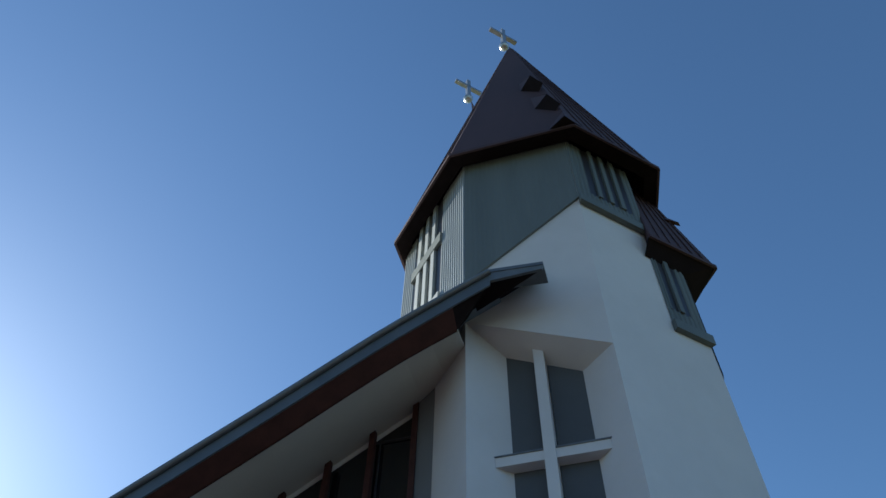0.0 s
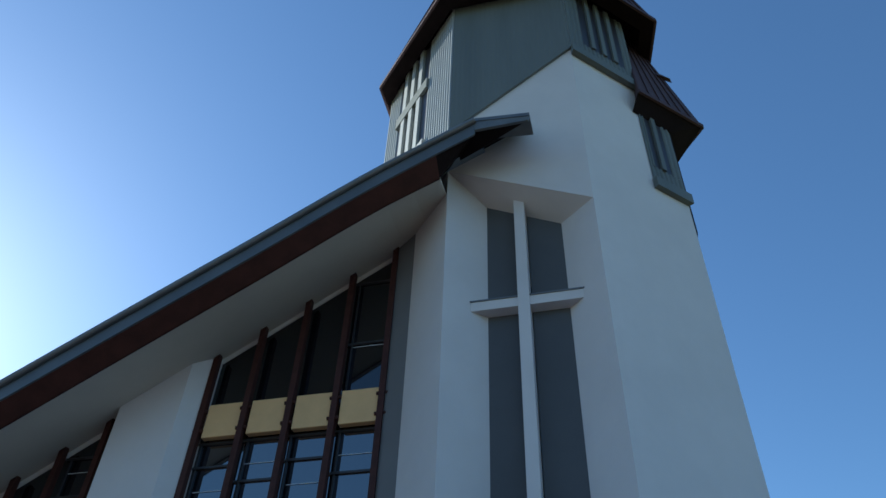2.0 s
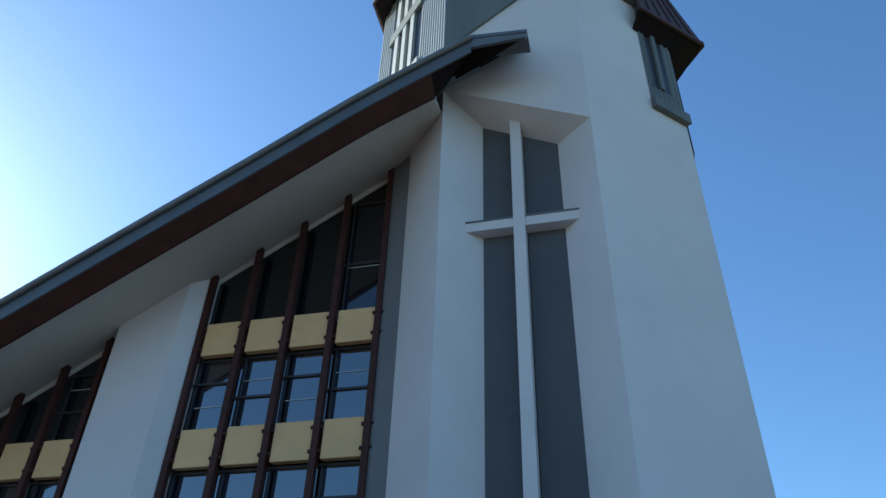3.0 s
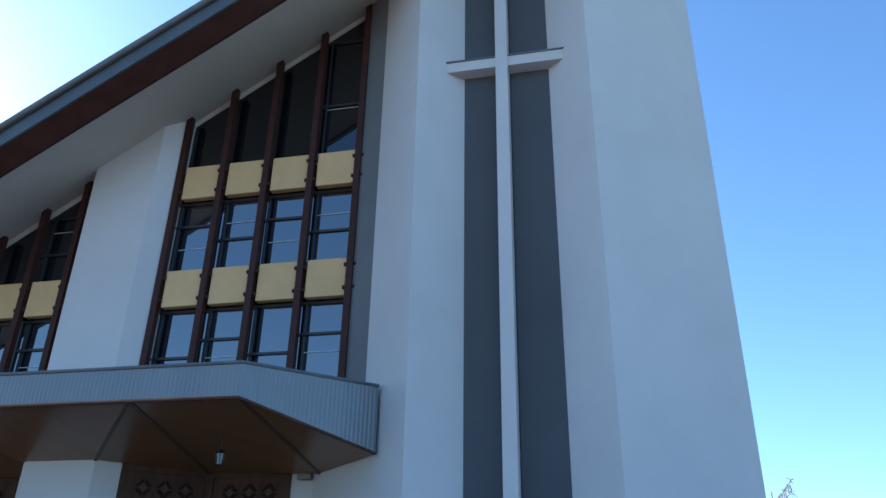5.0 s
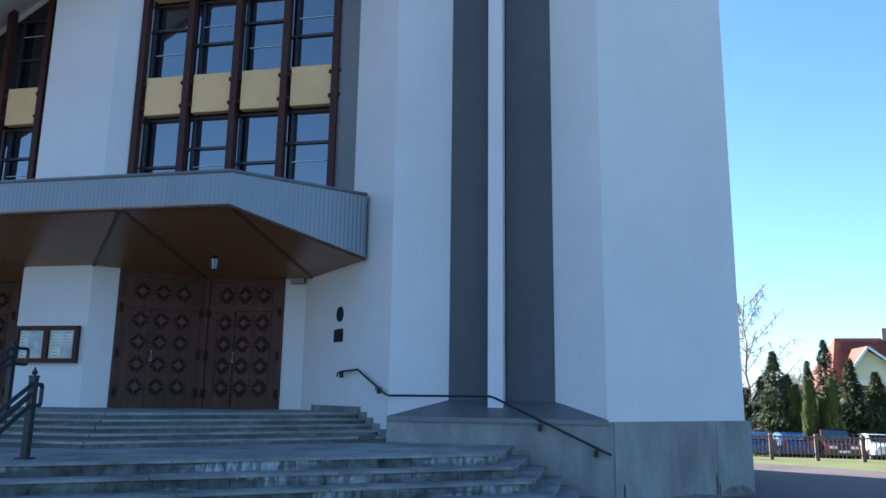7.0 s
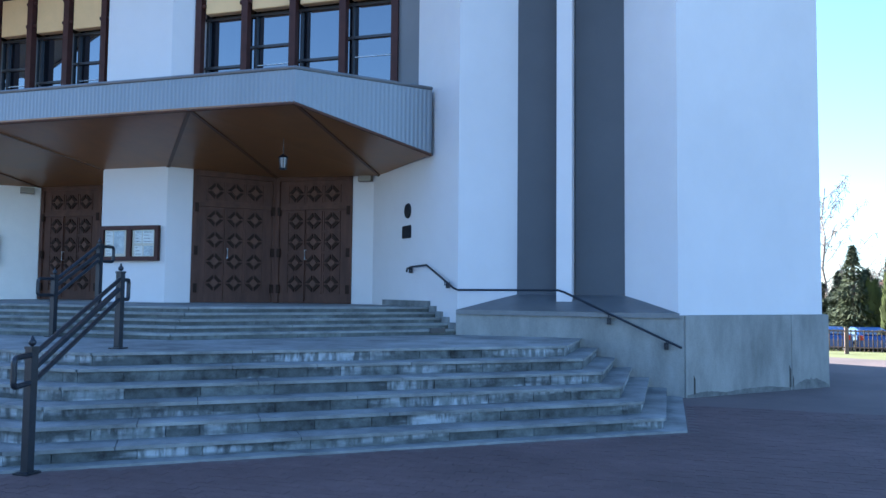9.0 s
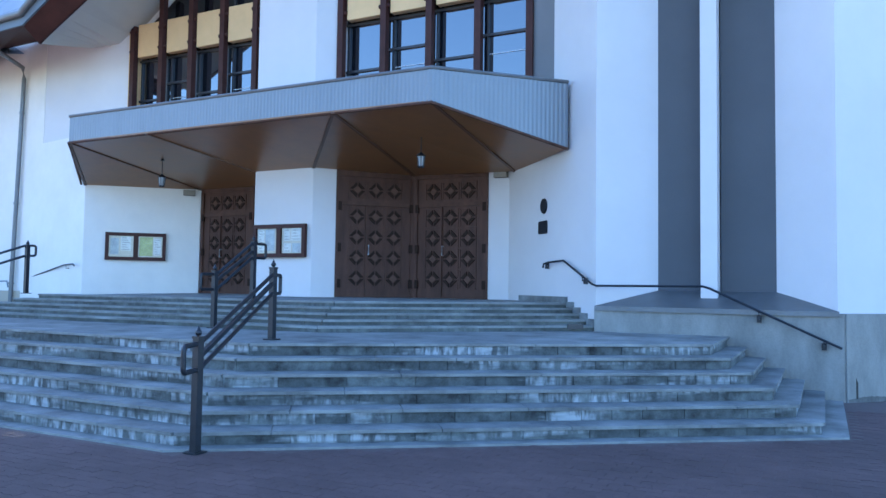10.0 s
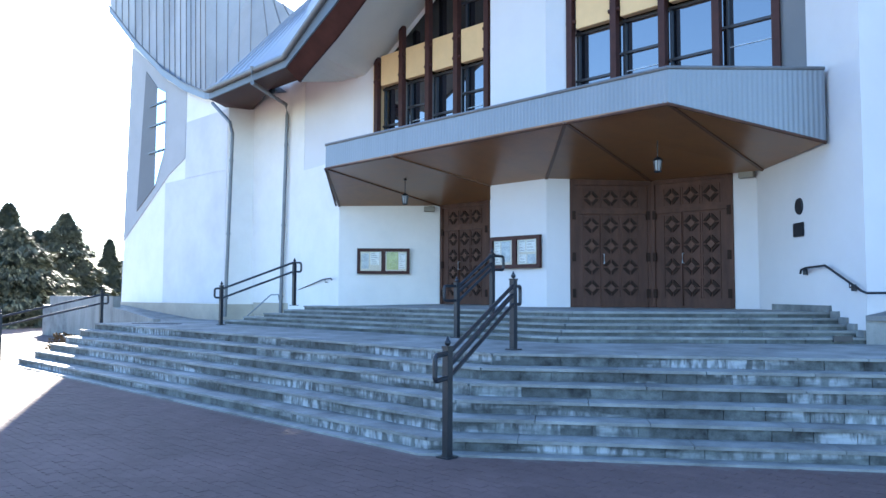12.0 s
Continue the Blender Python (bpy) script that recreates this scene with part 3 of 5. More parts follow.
top = Vector((*EAVE[1], EZ)).lerp(Vector(APEX), 0.12)
slab(bm, [Vector((-0.45, 12.19, EZ + 0.07)), LIP + Vector((0, 0, 0.05)), top], (0, 0, 0.03))
slab(bm, [Vector((1.0, 12.74, EZ + 0.07)), LIP + Vector((0, 0, 0.05)), top], (0, 0, 0.03))
part("eave_kick", bm, MAROON, spire)
# lower cap beside it
ECAP = 21.05
E2 = [on_right(2.12, 0.47), on_right(4.72, 0.52), (2.45, 17.7), (1.2, 17.5)]
P2 = Vector((1.97, 16.84, 30.0))
ring = [Vector((*p, ECAP)) for p in E2]
for i in range(4):
    A, B = ring[i], ring[(i + 1) % 4]
    nrm = (B - A).cross(P2 - A).normalized()
    bm = bm_new()
    slab(bm, [A, B, P2], nrm * -0.05)
    face = part("lower_cap_face", bm, MAROON, spire)
    n = max(2, int((B - A).length / 0.4)) if i == 0 else 1
    for k in range(1, n):
        lo = A.lerp(B, k / n)
        bm = bm_new()
        beam(bm, lo + nrm * 0.02, lo.lerp(P2, 0.96) + nrm * 0.02, 0.03, 0.05, (B - A))
        part("seam", bm, MAROON, face)
for a, b, p, q in ((ring[0], ring[1], on_right(FL, 0.02), on_right(2.2, 0.02)), (ring[1], ring[2], (TB[0] - 0.1, 17.4), on_right(FL, 0.02))):
    bm = bm_new()
    slab(bm, [a, b, Vector((*p, ECAP - 0.5)), Vector((*q, ECAP - 0.5))], (0, 0, 0.06))
    part("lower_soffit", bm, DARK_SOFFIT, spire)
bm = bm_new()
beam(bm, ring[0], ring[1], 0.08, 0.14)
beam(bm, ring[1], ring[2], 0.08, 0.14)
part("lower_eave_edge", bm, MAROON, spire)
# two small hoods on the hip of the lower cap
for f in (0.36, 0.63):
    p = ring[1].lerp(P2, f)
    bm = bm_new()
    slab(bm, [p + Vector((0.16, -0.12, -0.1)), p + Vector((-0.3, -0.4, -0.1)), p + Vector((-0.22, 0.0, 0.6))], (0.06, 0.2, 0.0))
    part("hood", bm, MAROON, spire)


def spire_cross(name, at, tall):
    """A metal cross of square bars on a round foot."""
    t = thing(name, "pale metal cross standing on the spire", "cross")
    t.matrix_world = pose(*at, 0, 0, 45)
    s = tall
    b = bm_new()
    box(b, -0.045 * s, 0.045 * s, -0.045 * s, 0.045 * s, 0, s)
    part("upright", b, CROSS_METAL, t)
    b = bm_new()
    box(b, -0.34 * s, 0.34 * s, -0.045 * s, 0.045 * s, 0.62 * s, 0.71 * s)
    part("arm", b, CROSS_METAL, t)
    b = bm_new()
    bmesh.ops.create_uvsphere(b, u_segments=14, v_segments=8, radius=0.11 * s, matrix=Matrix.Translation((0, 0, 0.02 * s)))
    part("ball", b, CROSS_METAL, t)
    return t


spire_cross("roof_cross", (-1.90, 14.55, 41.15), 2.5)
spire_cross("roof_cross", (-4.42, 16.40, 39.9), 2.4)
bm = bm_new()
foot = [Vector((-4.0, 16.6, 33.5)), Vector((-3.3, 16.2, 33.5)), Vector((-3.0, 17.0, 33.5)), Vector((-3.7, 17.4, 33.5))]
for i in range(4):
    bm.faces.new([bm.verts.new(p) for p in (foot[i], foot[(i + 1) % 4], Vector((-4.28, 16.4, 39.7)))])
part("rear_peak", bm, MAROON, spire)

# ---------------------------------------------------------------- nave front
Y_WIN = 14.33                                  # plane of the tall windows
P1X, P2X, YP = -10.62, -12.33, 13.93           # front of the pier between them
DC = (-8.90, 15.65)                            # inner corner of the double door


def soffit_z(x):
    return 16.27 + 0.638 * (x + 5.475)


bm = bm_new()
prism(bm, [(-6.45, 15.62), (-6.97, 15.65), (-6.97, 16.05), (-6.45, 16.05)], 0.8, 6.5)
prism(bm, [(-6.97, 15.652), (-8.9, 15.652), (-8.9, 16.05), (-6.97, 16.05)], 4.31, 6.5)
structure("wall_porch_right", bm, PLASTER, "white rendered wall beside the double door", "wall")
bm = bm_new()
jl = (-10.24, 14.31)
prism(bm, [(P1X, YP), jl, (-10.6, 14.9), (-12.33, 15.9), (P2X, YP)], 0.8, [soffit_z(P1X) + 0.6, soffit_z(-10.3) + 0.3, soffit_z(-10.6), soffit_z(-12.3), soffit_z(P2X) + 0.6])
structure("wall_pier", bm, PLASTER, "white rendered pier between the two tall windows", "pier")
bm = bm_new()
prism(bm, [jl, DC, (-9.2, 15.95), (-10.6, 14.6)], 4.31, 6.5)
prism(bm, [(-12.33, 15.652), (-15.8, 15.652), (-15.8, 16.05), (-12.33, 16.05)], 4.29, 6.5)
structure("wall_over_doors", bm, PLASTER, "white rendered wall over the doors", "wall")
bm = bm_new()
prism(bm, [(-15.8, 15.65), (-17.9, 13.55), (-20.3, 13.95), (-20.3, 14.6), (-15.8, 16.05)], 0.5, 5.65)
prism(bm, [(-20.3, 13.953), (-21.6, 14.2), (-23.88, 14.2), (-23.88, 14.6), (-20.3, 14.6)], 0.5, [8.78, 8.86, 8.84, 8.84, 8.78])
structure("wall_west", bm, OLD_LIT_PLASTER, "white rendered wall with a notice board", "wall")
bm = bm_new()
prism(bm, [(-17.24, 14.36), (-20.29, 13.96), (-20.29, 14.75), (-17.24, 14.9)], 5.6, [9.2, 8.80, 8.80, 9.2])
structure("wall_west_upper", bm, PLASTER, "white rendered upper wall beside the tall window", "wall")
bm = bm_new()
slab(bm, [(-23.98, 13.3, 0.9), (-32.76, 13.32, 0.9), (-32.23, 13.32, 12.5), (-28.78, 13.3, 10.3), (-23.98, 13.3, 8.35)], (0, 6.7, 0))
prism(bm, [(-23.75, 14.2), (-23.98, 13.3), (-23.98, 20), (-23.75, 20)], 0.9, [8.5, 8.45, 8.5, 8.5])
structure("wall_side_wing", bm, OLD_LIT_PLASTER, "patched white rendered wall of the side wing", "wall")
bm = bm_new()
prism(bm, [(-23.6, 14.17), (-23.98, 13.27), (-28.9, 13.22), (-32.91, 13.32), (-33.03, 20), (-24, 20)], -0.2, 1.3)
structure("plinth_side_wing", bm, SAND, "bare sand-coloured plinth of the side wing", "plinth")
# The patches' grey also holds the shade of the wing's turned facet.
for x0, x1, z0, z1 in ((-28.75, -24.02, 1.32, 6.02), (-27.1, -24.02, 6.03, 8.2)):
    bm = bm_new()
    slab(bm, [(x0, 13.296, z0), (x1, 13.296, z0), (x1, 13.296, z1), (x0, 13.296, z1)], (0, -0.012, 0))
    part("render_patch", bm, PATCH, bpy.data.objects["wall_side_wing"], "greyish render patch, facet shade included in its tone")
bm = bm_new()
prism(bm, [(-23.55, 14.16), (-20.6, 14.16), (-20.6, 14.19), (-23.55, 14.19)], 0.9, 1.36)
structure("plinth_west", bm, SAND, "bare sand-coloured band at the foot of the wall", "plinth")
# grey reveal between the window and the tower
bm = bm_new()
prism(bm, [(-5.42, 14.30), (-4.89, 14.07), (-4.5, 14.9), (-5.42, 14.9)], 5.3, [soffit_z(-5.5) + 0.1, soffit_z(-4.9) + 0.3, soffit_z(-4.9), soffit_z(-5.5)])
structure("wall_grey_reveal", bm, GREY_STRIP, "grey painted upright strip beside the tall window", "wall")
bm = bm_new()
prism(bm, [(-6.4, 16.1), (-17.2, 16.1), (-17.2, 16.4), (-6.4, 16.4)], 0.8, [soffit_z(-6.4) + 0.2, 9.2, 9.2, soffit_z(-6.4) + 0.2])
structure("wall_back", bm, FRAME, "dark wall inside behind the windows", "wall")


def bay_window(name, xs, y, z0, rows, label, reveal):
    """A tall sloped-headed window: brown mullions on pins, ochre panels, dark frames and glass."""
    w = thing(name, label, "window", kind="structure")
    y_g = y + 0.26
    cuts = [z0] + [(r[0] + r[1]) / 2 for r in rows]
    for a, b in zip(xs, xs[1:]):
        for k, zl in enumerate(cuts):
            last = k == len(cuts) - 1
            za, zb = (soffit_z(a) - 0.1, soffit_z(b) - 0.1) if last else (cuts[k + 1], cuts[k + 1])
            if min(za, zb) - zl < 0.2:
                continue
            bm = bm_new()
            slab(bm, [(a, y_g, zl), (b, y_g, zl), (b, y_g, zb), (a, y_g, za)], (0, 0.03, 0))
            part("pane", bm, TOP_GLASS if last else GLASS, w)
    for x in xs:
        bm = bm_new()
        zt = soffit_z(x) - 0.17
        box(bm, x - 0.075, x + 0.075, y - 0.10, y + 0.06, z0, zt)
        bmesh.ops.create_cone(bm, segments=14, radius1=0.075, radius2=0.075, depth=0.16, cap_ends=True, matrix=Matrix.Translation((x, y - 0.02, zt)) @ Matrix.Rotation(radians(90), 4, "X"))
        m = part("mullion", bm, BROWN, w, "dark brown steel mullion")
        for zr0, zr1 in rows:
            for zz in (zr0 + 0.18, zr1 - 0.18):
                for sx in (-1, 1):
                    bm = bm_new()
                    bmesh.ops.create_cone(bm, segments=10, radius1=0.05, radius2=0.05, depth=0.09, cap_ends=True, matrix=Matrix.Translation((x + sx * 0.10, y - 0.02, zz)) @ Matrix.Rotation(radians(90), 4, "Y"))
                    part("pin", bm, BROWN, m)
    for i in range(len(xs) - 1):
        a, b = xs[i], xs[i + 1]
        for zr0, zr1 in rows:
            if zr1 > min(soffit_z(a), soffit_z(b)):
                continue
            bm = bm_new()
            box(bm, a + 0.14, b - 0.09, y - 0.02, y + 0.16, zr0, zr1)
            bmesh.ops.bevel(bm, geom=bm.edges[:], offset=0.012, segments=1, affect="EDGES")
            part("ochre_panel", bm, OCHRE, w, "ochre painted panel")
        # window frames behind
        levels = [z0] + [v for r in rows for v in r] + [20]
        for k in range(0, len(levels), 2):
            zl = levels[k]
            zh = min(levels[k + 1], soffit_z(a) - 0.24) - (0.0 if levels[k + 1] < 20 else 0.05)
            if zh - zl < 0.5 or levels[k + 1] == 20 and i < 3:
                continue
            bm = bm_new()
            for xx in (a + 0.10, b - 0.09) if i % 2 else (a + 0.04, b - 0.09):
                box(bm, xx, xx + 0.035, y_g - 0.05, y_g - 0.003, zl, zh)
            zs = [zl, zh - 0.07] + ([zl + (zh - zl) * (0.42 if i % 2 else 0.64)] if k > 0 else [zl + (zh - zl) * (0.7 if i % 2 else 0.55)])
            for zz in zs:
                box(bm, a - 0.05, b - 0.1, y_g - 0.055, y_g - 0.004, zz, zz + 0.055)
            part("window_frame", bm, FRAME, w)
            if levels[k + 1] < 20:
                bm = bm_new()
                box(bm, a - 0.06, a - 0.035, y_g - 0.06, y_g - 0.052, zl, zh)
                part("pale_frame_edge", bm, GREY_STRIP, w, "pale edge of the sash frame")
            if k < 4 or i > 1:
                zc = zl + (min(levels[k + 1], zl + 2.2) - zl) * (0.66 if i % 2 else 0.34)
                if zc < zh - 0.1:
                    bm = bm_new()
                    box(bm, a + 0.15, b - 0.12, y_g - 0.02, y_g - 0.008, zc, zc + 0.012)
                    part("pale_line", bm, PAPER, w, "thin pale line across the pane")
    bm = bm_new()
    slab(bm, [(xs[0] - 0.16, y + 0.24, soffit_z(xs[0] - 0.16) - 0.24), (xs[-1] + 0.1, y + 0.24, soffit_z(xs[-1] + 0.1) - 0.24), (xs[-1] + 0.1, y + 0.24, soffit_z(xs[-1] + 0.1) + 0.3), (xs[0] - 0.16, y + 0.24, soffit_z(xs[0] - 0.16) + 0.3)], (0, 0.14, 0))
    part("lintel", bm, PLASTER, w, "white rendered sloping lintel")
    bm = bm_new()
    box(bm, xs[0] - 0.16, xs[0] - 0.02, y - 0.05, y_g, z0, soffit_z(xs[0] - 0.1))
    part("reveal", bm, reveal, w)
    return w


ROWS_A = [(7.84, 8.75), (10.69, 11.60)]
bay_window("window_1", [-10.18 + 1.172 * i for i in range(5)], Y_WIN, 5.2, ROWS_A, "tall sloped window with brown mullions and ochre panels", PLASTER)
bay_window("window_2", [-17.1 + 1.086 * i for i in range(5)], Y_WIN, 5.2, [ROWS_A[0]], "tall sloped window with ochre panels beside the pier", OCHRE)

# main roof edge: a gently curved verge, its boards and soffit
roof = thing("nave_roof", "grey sheet-metal roof with a brown verge board", "roof", kind="structure")
HUB, NEAR = Vector((-0.18, -0.1, 1.78)), 0.94


def nearer(p):
    """Draws a point of the roof edge out from the wall to its true overhang."""
    return HUB + (Vector(p) - HUB) * NEAR


YV = nearer((0, 12.3, 0)).y
KNOTS = [(-2.85, 18.60), (-5.7, 17.04), (-8.6, 15.2), (-11.0, 13.71), (-13.0, 12.46), (-14.8, 11.33), (-17.12, 9.9), (-18.6, 8.98), (-18.95, 8.74)]


def verge(n=36):
    """Points along the curved verge, from the tower down."""
    out = []
    for i in range(n + 1):
        s = i / n * (len(KNOTS) - 1)
        k = min(int(s), len(KNOTS) - 2)
        f = s - k
        p = [KNOTS[max(0, min(len(KNOTS) - 1, k + e))] for e in (-1, 0, 1, 2)]
        q = [0.5 * (2 * p[1][c] + (p[2][c] - p[0][c]) * f + (2 * p[0][c] - 5 * p[1][c] + 4 * p[2][c] - p[3][c]) * f * f + (3 * p[1][c] - p[0][c] - 3 * p[2][c] + p[3][c]) * f ** 3) for c in (0, 1)]
        out.append(Vector(nearer((q[0], 12.3, q[1]))))
    return out


VERGE = verge()
ET = nearer((-23.52, 12.3, 8.60))
VT = nearer((-1.33, 12.3, 18.43))                 # tip in front of the tower


def strip(bm, line, a, b, thick):
    """A board along a line: from offset a to offset b, with a thickness."""
    a, b, thick = Vector(a), Vector(b), Vector(thick)
    rings = [[bm.verts.new(p + o) for o in (a, b, b + thick, a + thick)] for p in line]
    for r, q in zip(rings, rings[1:]):
        for k in range(4):
            bm.faces.new((r[k], r[(k + 1) % 4], q[(k + 1) % 4], q[k]))
    bm.faces.new(rings[0])
    bm.faces.new(rings[-1][::-1])


EDGE = VERGE + [ET]


def ramp(x, x0, x1, a, b):
    return a + (b - a) * min(1, max(0, (x - x0) / (x1 - x0)))


def drop(p):
    """How far the verge board hangs down: deeper towards the tower."""
    return ramp(p.x, -17.8, -16.0, 0.66, 0.88) + ramp(p.x, -5.0, -3.0, 0, 0.1)


def lip(p):
    """Depth of the pale edge board, shallower at the low end."""
    return ramp(p.x, -17.8, -15.6, 0.35, 0.56)


def inner_z(x):
    """Height at which the soffit meets the windows and the wall beside them."""
    return soffit_z(x) if x > -18.0 else soffit_z(-18.0) + 0.19 * (-18.0 - x)


bm = bm_new()
strip(bm, VERGE, (0, 0, 0), (0, 12.5, 3.5), (0, 0, -0.05))
for k in range(1, 29):
    y = YV + 0.43 * k
    tube(bm, [p + Vector((0, y - YV, 0.01 + 0.28 * (y - YV))) for p in VERGE[::3]], 0.02, 4)
part("roof_sheet", bm, ROOF_GREY, roof)
bm = bm_new()
tube(bm, [p + Vector((0, -0.06, -0.05)) for p in EDGE], 0.09, 12)
part("gutter_roll", bm, FLASH, roof, "rounded grey metal gutter")
bm = bm_new()
rings = [[bm.verts.new(p + Vector(o)) for o in ((0, -0.02, -0.10), (0, -0.02, -lip(p)), (0, 0.03, -lip(p)), (0, 0.03, -0.10))] for p in VERGE]
for r, q in zip(rings, rings[1:]):
    for k in range(4):
        bm.faces.new((r[k], r[(k + 1) % 4], q[(k + 1) % 4], q[k]))
bm.faces.new(rings[0])
strip(bm, [VERGE[-1], ET], (0, -0.02, -0.10), (0, -0.02, -0.33), (0, 0.05, 0))
part("gutter_board", bm, EDGE_ZINC, roof, "grey metal edge board")
bm = bm_new()
board = VERGE[2:]
rings = [[bm.verts.new(p + Vector(o)) for o in ((0, 0.03, -lip(p)), (0, 0.45, -drop(p)), (0, 0.51, -drop(p)), (0, 0.09, -lip(p)))] for p in board]
for r, q in zip(rings, rings[1:]):
    for k in range(4):
        bm.faces.new((r[k], r[(k + 1) % 4], q[(k + 1) % 4], q[k]))
bm.faces.new(rings[0])
bm.faces.new(rings[-1][::-1])
part("verge_board", bm, FASCIA, roof, "dark brown stained verge board")
bm = bm_new()
rings = []
for p in VERGE[2:]:
    o, i = p + Vector((0, 0.45, 0.02 - drop(p))), Vector((p.x / NEAR, Y_WIN + 0.5, inner_z(p.x / NEAR) + 0.02))
    rings.append([bm.verts.new(v) for v in (o, i, i + Vector((0, 0, 0.06)), o + Vector((0, 0, 0.06)))])
for r, q in zip(rings, rings[1:]):
    for k in range(4):
        bm.faces.new((r[k], r[(k + 1) % 4], q[(k + 1) % 4], q[k]))
bm.faces.new(rings[0])
bm.faces.new(rings[-1][::-1])
bmesh.ops.recalc_face_normals(bm, faces=bm.faces[:])
part("soffit", bm, SOFFIT, roof, "pale soffit, warm ground bounce put in its paint")
VA = VERGE[0]
bm = bm_new()
slab(bm, [VA + Vector((0, -0.05, 0.06)), VT + Vector((0, -0.05, 0.06)), VT + Vector((0, 0.62, 0.1)), VA + Vector((0, 0.62, 0.1))], (0, 0, -0.12))
slab(bm, [VA + Vector((0, -0.03, -0.06)), VT + Vector((0, -0.03, -0.06)), VT + Vector((-0.06, 0.0, -0.17)), VA + Vector((0, 0.0, -0.36))], (0, 0.08, 0))
part("return_gutter", bm, FLASH, roof)
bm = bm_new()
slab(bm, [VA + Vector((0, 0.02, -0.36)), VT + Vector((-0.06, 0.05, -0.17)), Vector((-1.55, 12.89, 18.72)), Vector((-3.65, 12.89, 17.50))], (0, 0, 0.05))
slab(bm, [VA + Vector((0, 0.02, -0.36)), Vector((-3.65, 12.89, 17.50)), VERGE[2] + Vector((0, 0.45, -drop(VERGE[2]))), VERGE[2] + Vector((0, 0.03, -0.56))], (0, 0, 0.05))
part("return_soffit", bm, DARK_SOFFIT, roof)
# eave soffit of the side wing
VB = VERGE[-1]
bm = bm_new()
VO, EO, VI = VB + Vector((0, 0.03, -0.33)), ET + Vector((0, 0.03, -0.33)), VB + Vector((0, 0.45, -drop(VB)))
WA, WB, WC, WD = Vector((-23.95, 14.24, 8.29)), Vector((-20.33, 13.94, 8.70)), Vector((-25.3, 14.22, 8.5)), Vector((-23.9, 14.24, 8.82))
# The last triangle is added to close a gap that let sun through.
for tri in ((VO, EO, WA), (VO, WA, WD), (VO, WD, WB), (VO, WB, VI), (EO, WC, WA), (EO, Vector((-24.4, 13.28, 8.5)), WA)):
    slab(bm, tri, (0, 0, 0.05))
part("wing_soffit", bm, FASCIA, roof, "brown boarded eave soffit")
bm = bm_new()
CI = Vector((VB.x / NEAR, Y_WIN + 0.5, inner_z(VB.x / NEAR) + 0.02))
slab(bm, [VI, WB, CI], (0, 0, 0.04))
slab(bm, [WB, Vector((-20.33, 14.8, 8.74)), CI], (0, 0, 0.04))
part("corner_soffit", bm, SOFFIT, roof)
LOW = [Vector(p) for p in ((-34.33, 13.1, 14.65), (-31.48, 13.1, 12.42), (-28.68, 13.1, 10.51), (-26.78, 13.1, 9.56), (-25.28, 13.1, 8.99), (-23.08, 13.6, 8.55), (-19.38, 15.2, 8.5))]
TOP = [Vector(p) for p in ((-37.33, 14.1, 20.75), (-34.58, 14.2, 19.5), (-31.83, 14.35, 17.8), (-29.63, 14.35, 16.4), (-27.93, 14.35, 15.25), (-26.18, 15.45, 14.0), (-24.48, 16.3, 12.7))]


def along(line, f):
    k = min(int(f), len(line) - 2)
    return line[k].lerp(line[k + 1], f - k)


bm = bm_new()
prev = None
for i in range(len(LOW)):
    q = (bm.verts.new(LOW[i]), bm.verts.new(TOP[i]))
    if prev:
        bm.faces.new((prev[0], q[0], q[1], prev[1]))
    prev = q
bmesh.ops.solidify(bm, geom=bm.faces[:], thickness=0.05)
wing_sheet = part("wing_roof", bm, ROOF_GREY, roof, "standing-seam grey roof of the side wing")
for k in range(1, 24):
    f = 6 * k / 24
    bm = bm_new()
    beam(bm, along(LOW, f) + Vector((0.02, -0.03, 0.02)), along(TOP, f) + Vector((0.02, -0.03, 0.02)), 0.035, 0.05)
    part("seam", bm, FLASH, wing_sheet)
bm = bm_new()
strip(bm, LOW[:6], (0, -0.06, 0.0), (0, -0.06, -0.26), (0, 0.06, 0))
part("wing_verge", bm, ZINC, roof)
bm = bm_new()
tube(bm, [p + Vector((0, -0.08, 0.03)) for p in LOW[:6]], 0.04, 8)
part("wing_drip", bm, FLASH, roof)
# small slope over the low eave
TT = Vector((-20.83, 15.52, 12.80))
bm = bm_new()
slab(bm, [ET + Vector((0, 0, 0.02)), VB + Vector((0, 0, 0.02)), VERGE[-5] + Vector((0, 0.05, 0.02)), TT], (0, 0.03, -0.04))
small = part("eave_slope", bm, ROOF_GREY, roof)
for k in range(1, 9):
    a = ET.lerp(VB, k / 9)
    bm = bm_new()
    beam(bm, a + Vector((0, 0, 0.05)), a.lerp(TT, 1 - k / 9 * 0.6) + Vector((0, 0, 0.05)), 0.03, 0.04)
    part("seam", bm, ROOF_GREY, small)
bm = bm_new()
prism(bm, [(-18, 16.6), (-3.9, 16.6), (-3.9, 24.5), (-24, 24.5), (-24, 21)], 0.0, [8.0, 17.5, 17.5, 8.0, 8.0])
structure("wall_nave", bm, PLASTER, "white rendered body of the church", "wall")
# ---------------------------------------------------------------- canopy
can = thing("canopy", "ribbed grey metal canopy with a varnished wooden soffit", "canopy", kind="structure")
CZ = 5.55
cl, cc, cr = (-15.98, 11.6), (-6.33, 11.6), (-4.43, 13.5)


def ribbed_band(bm, a, b, z0a, z0b, z1, out, pitch=0.085, deep=0.006):
    a, b, out = Vector((*a, 0)), Vector((*b, 0)), Vector((*out, 0)).normalized()
    n = int((b - a).length / pitch)
    prev = None
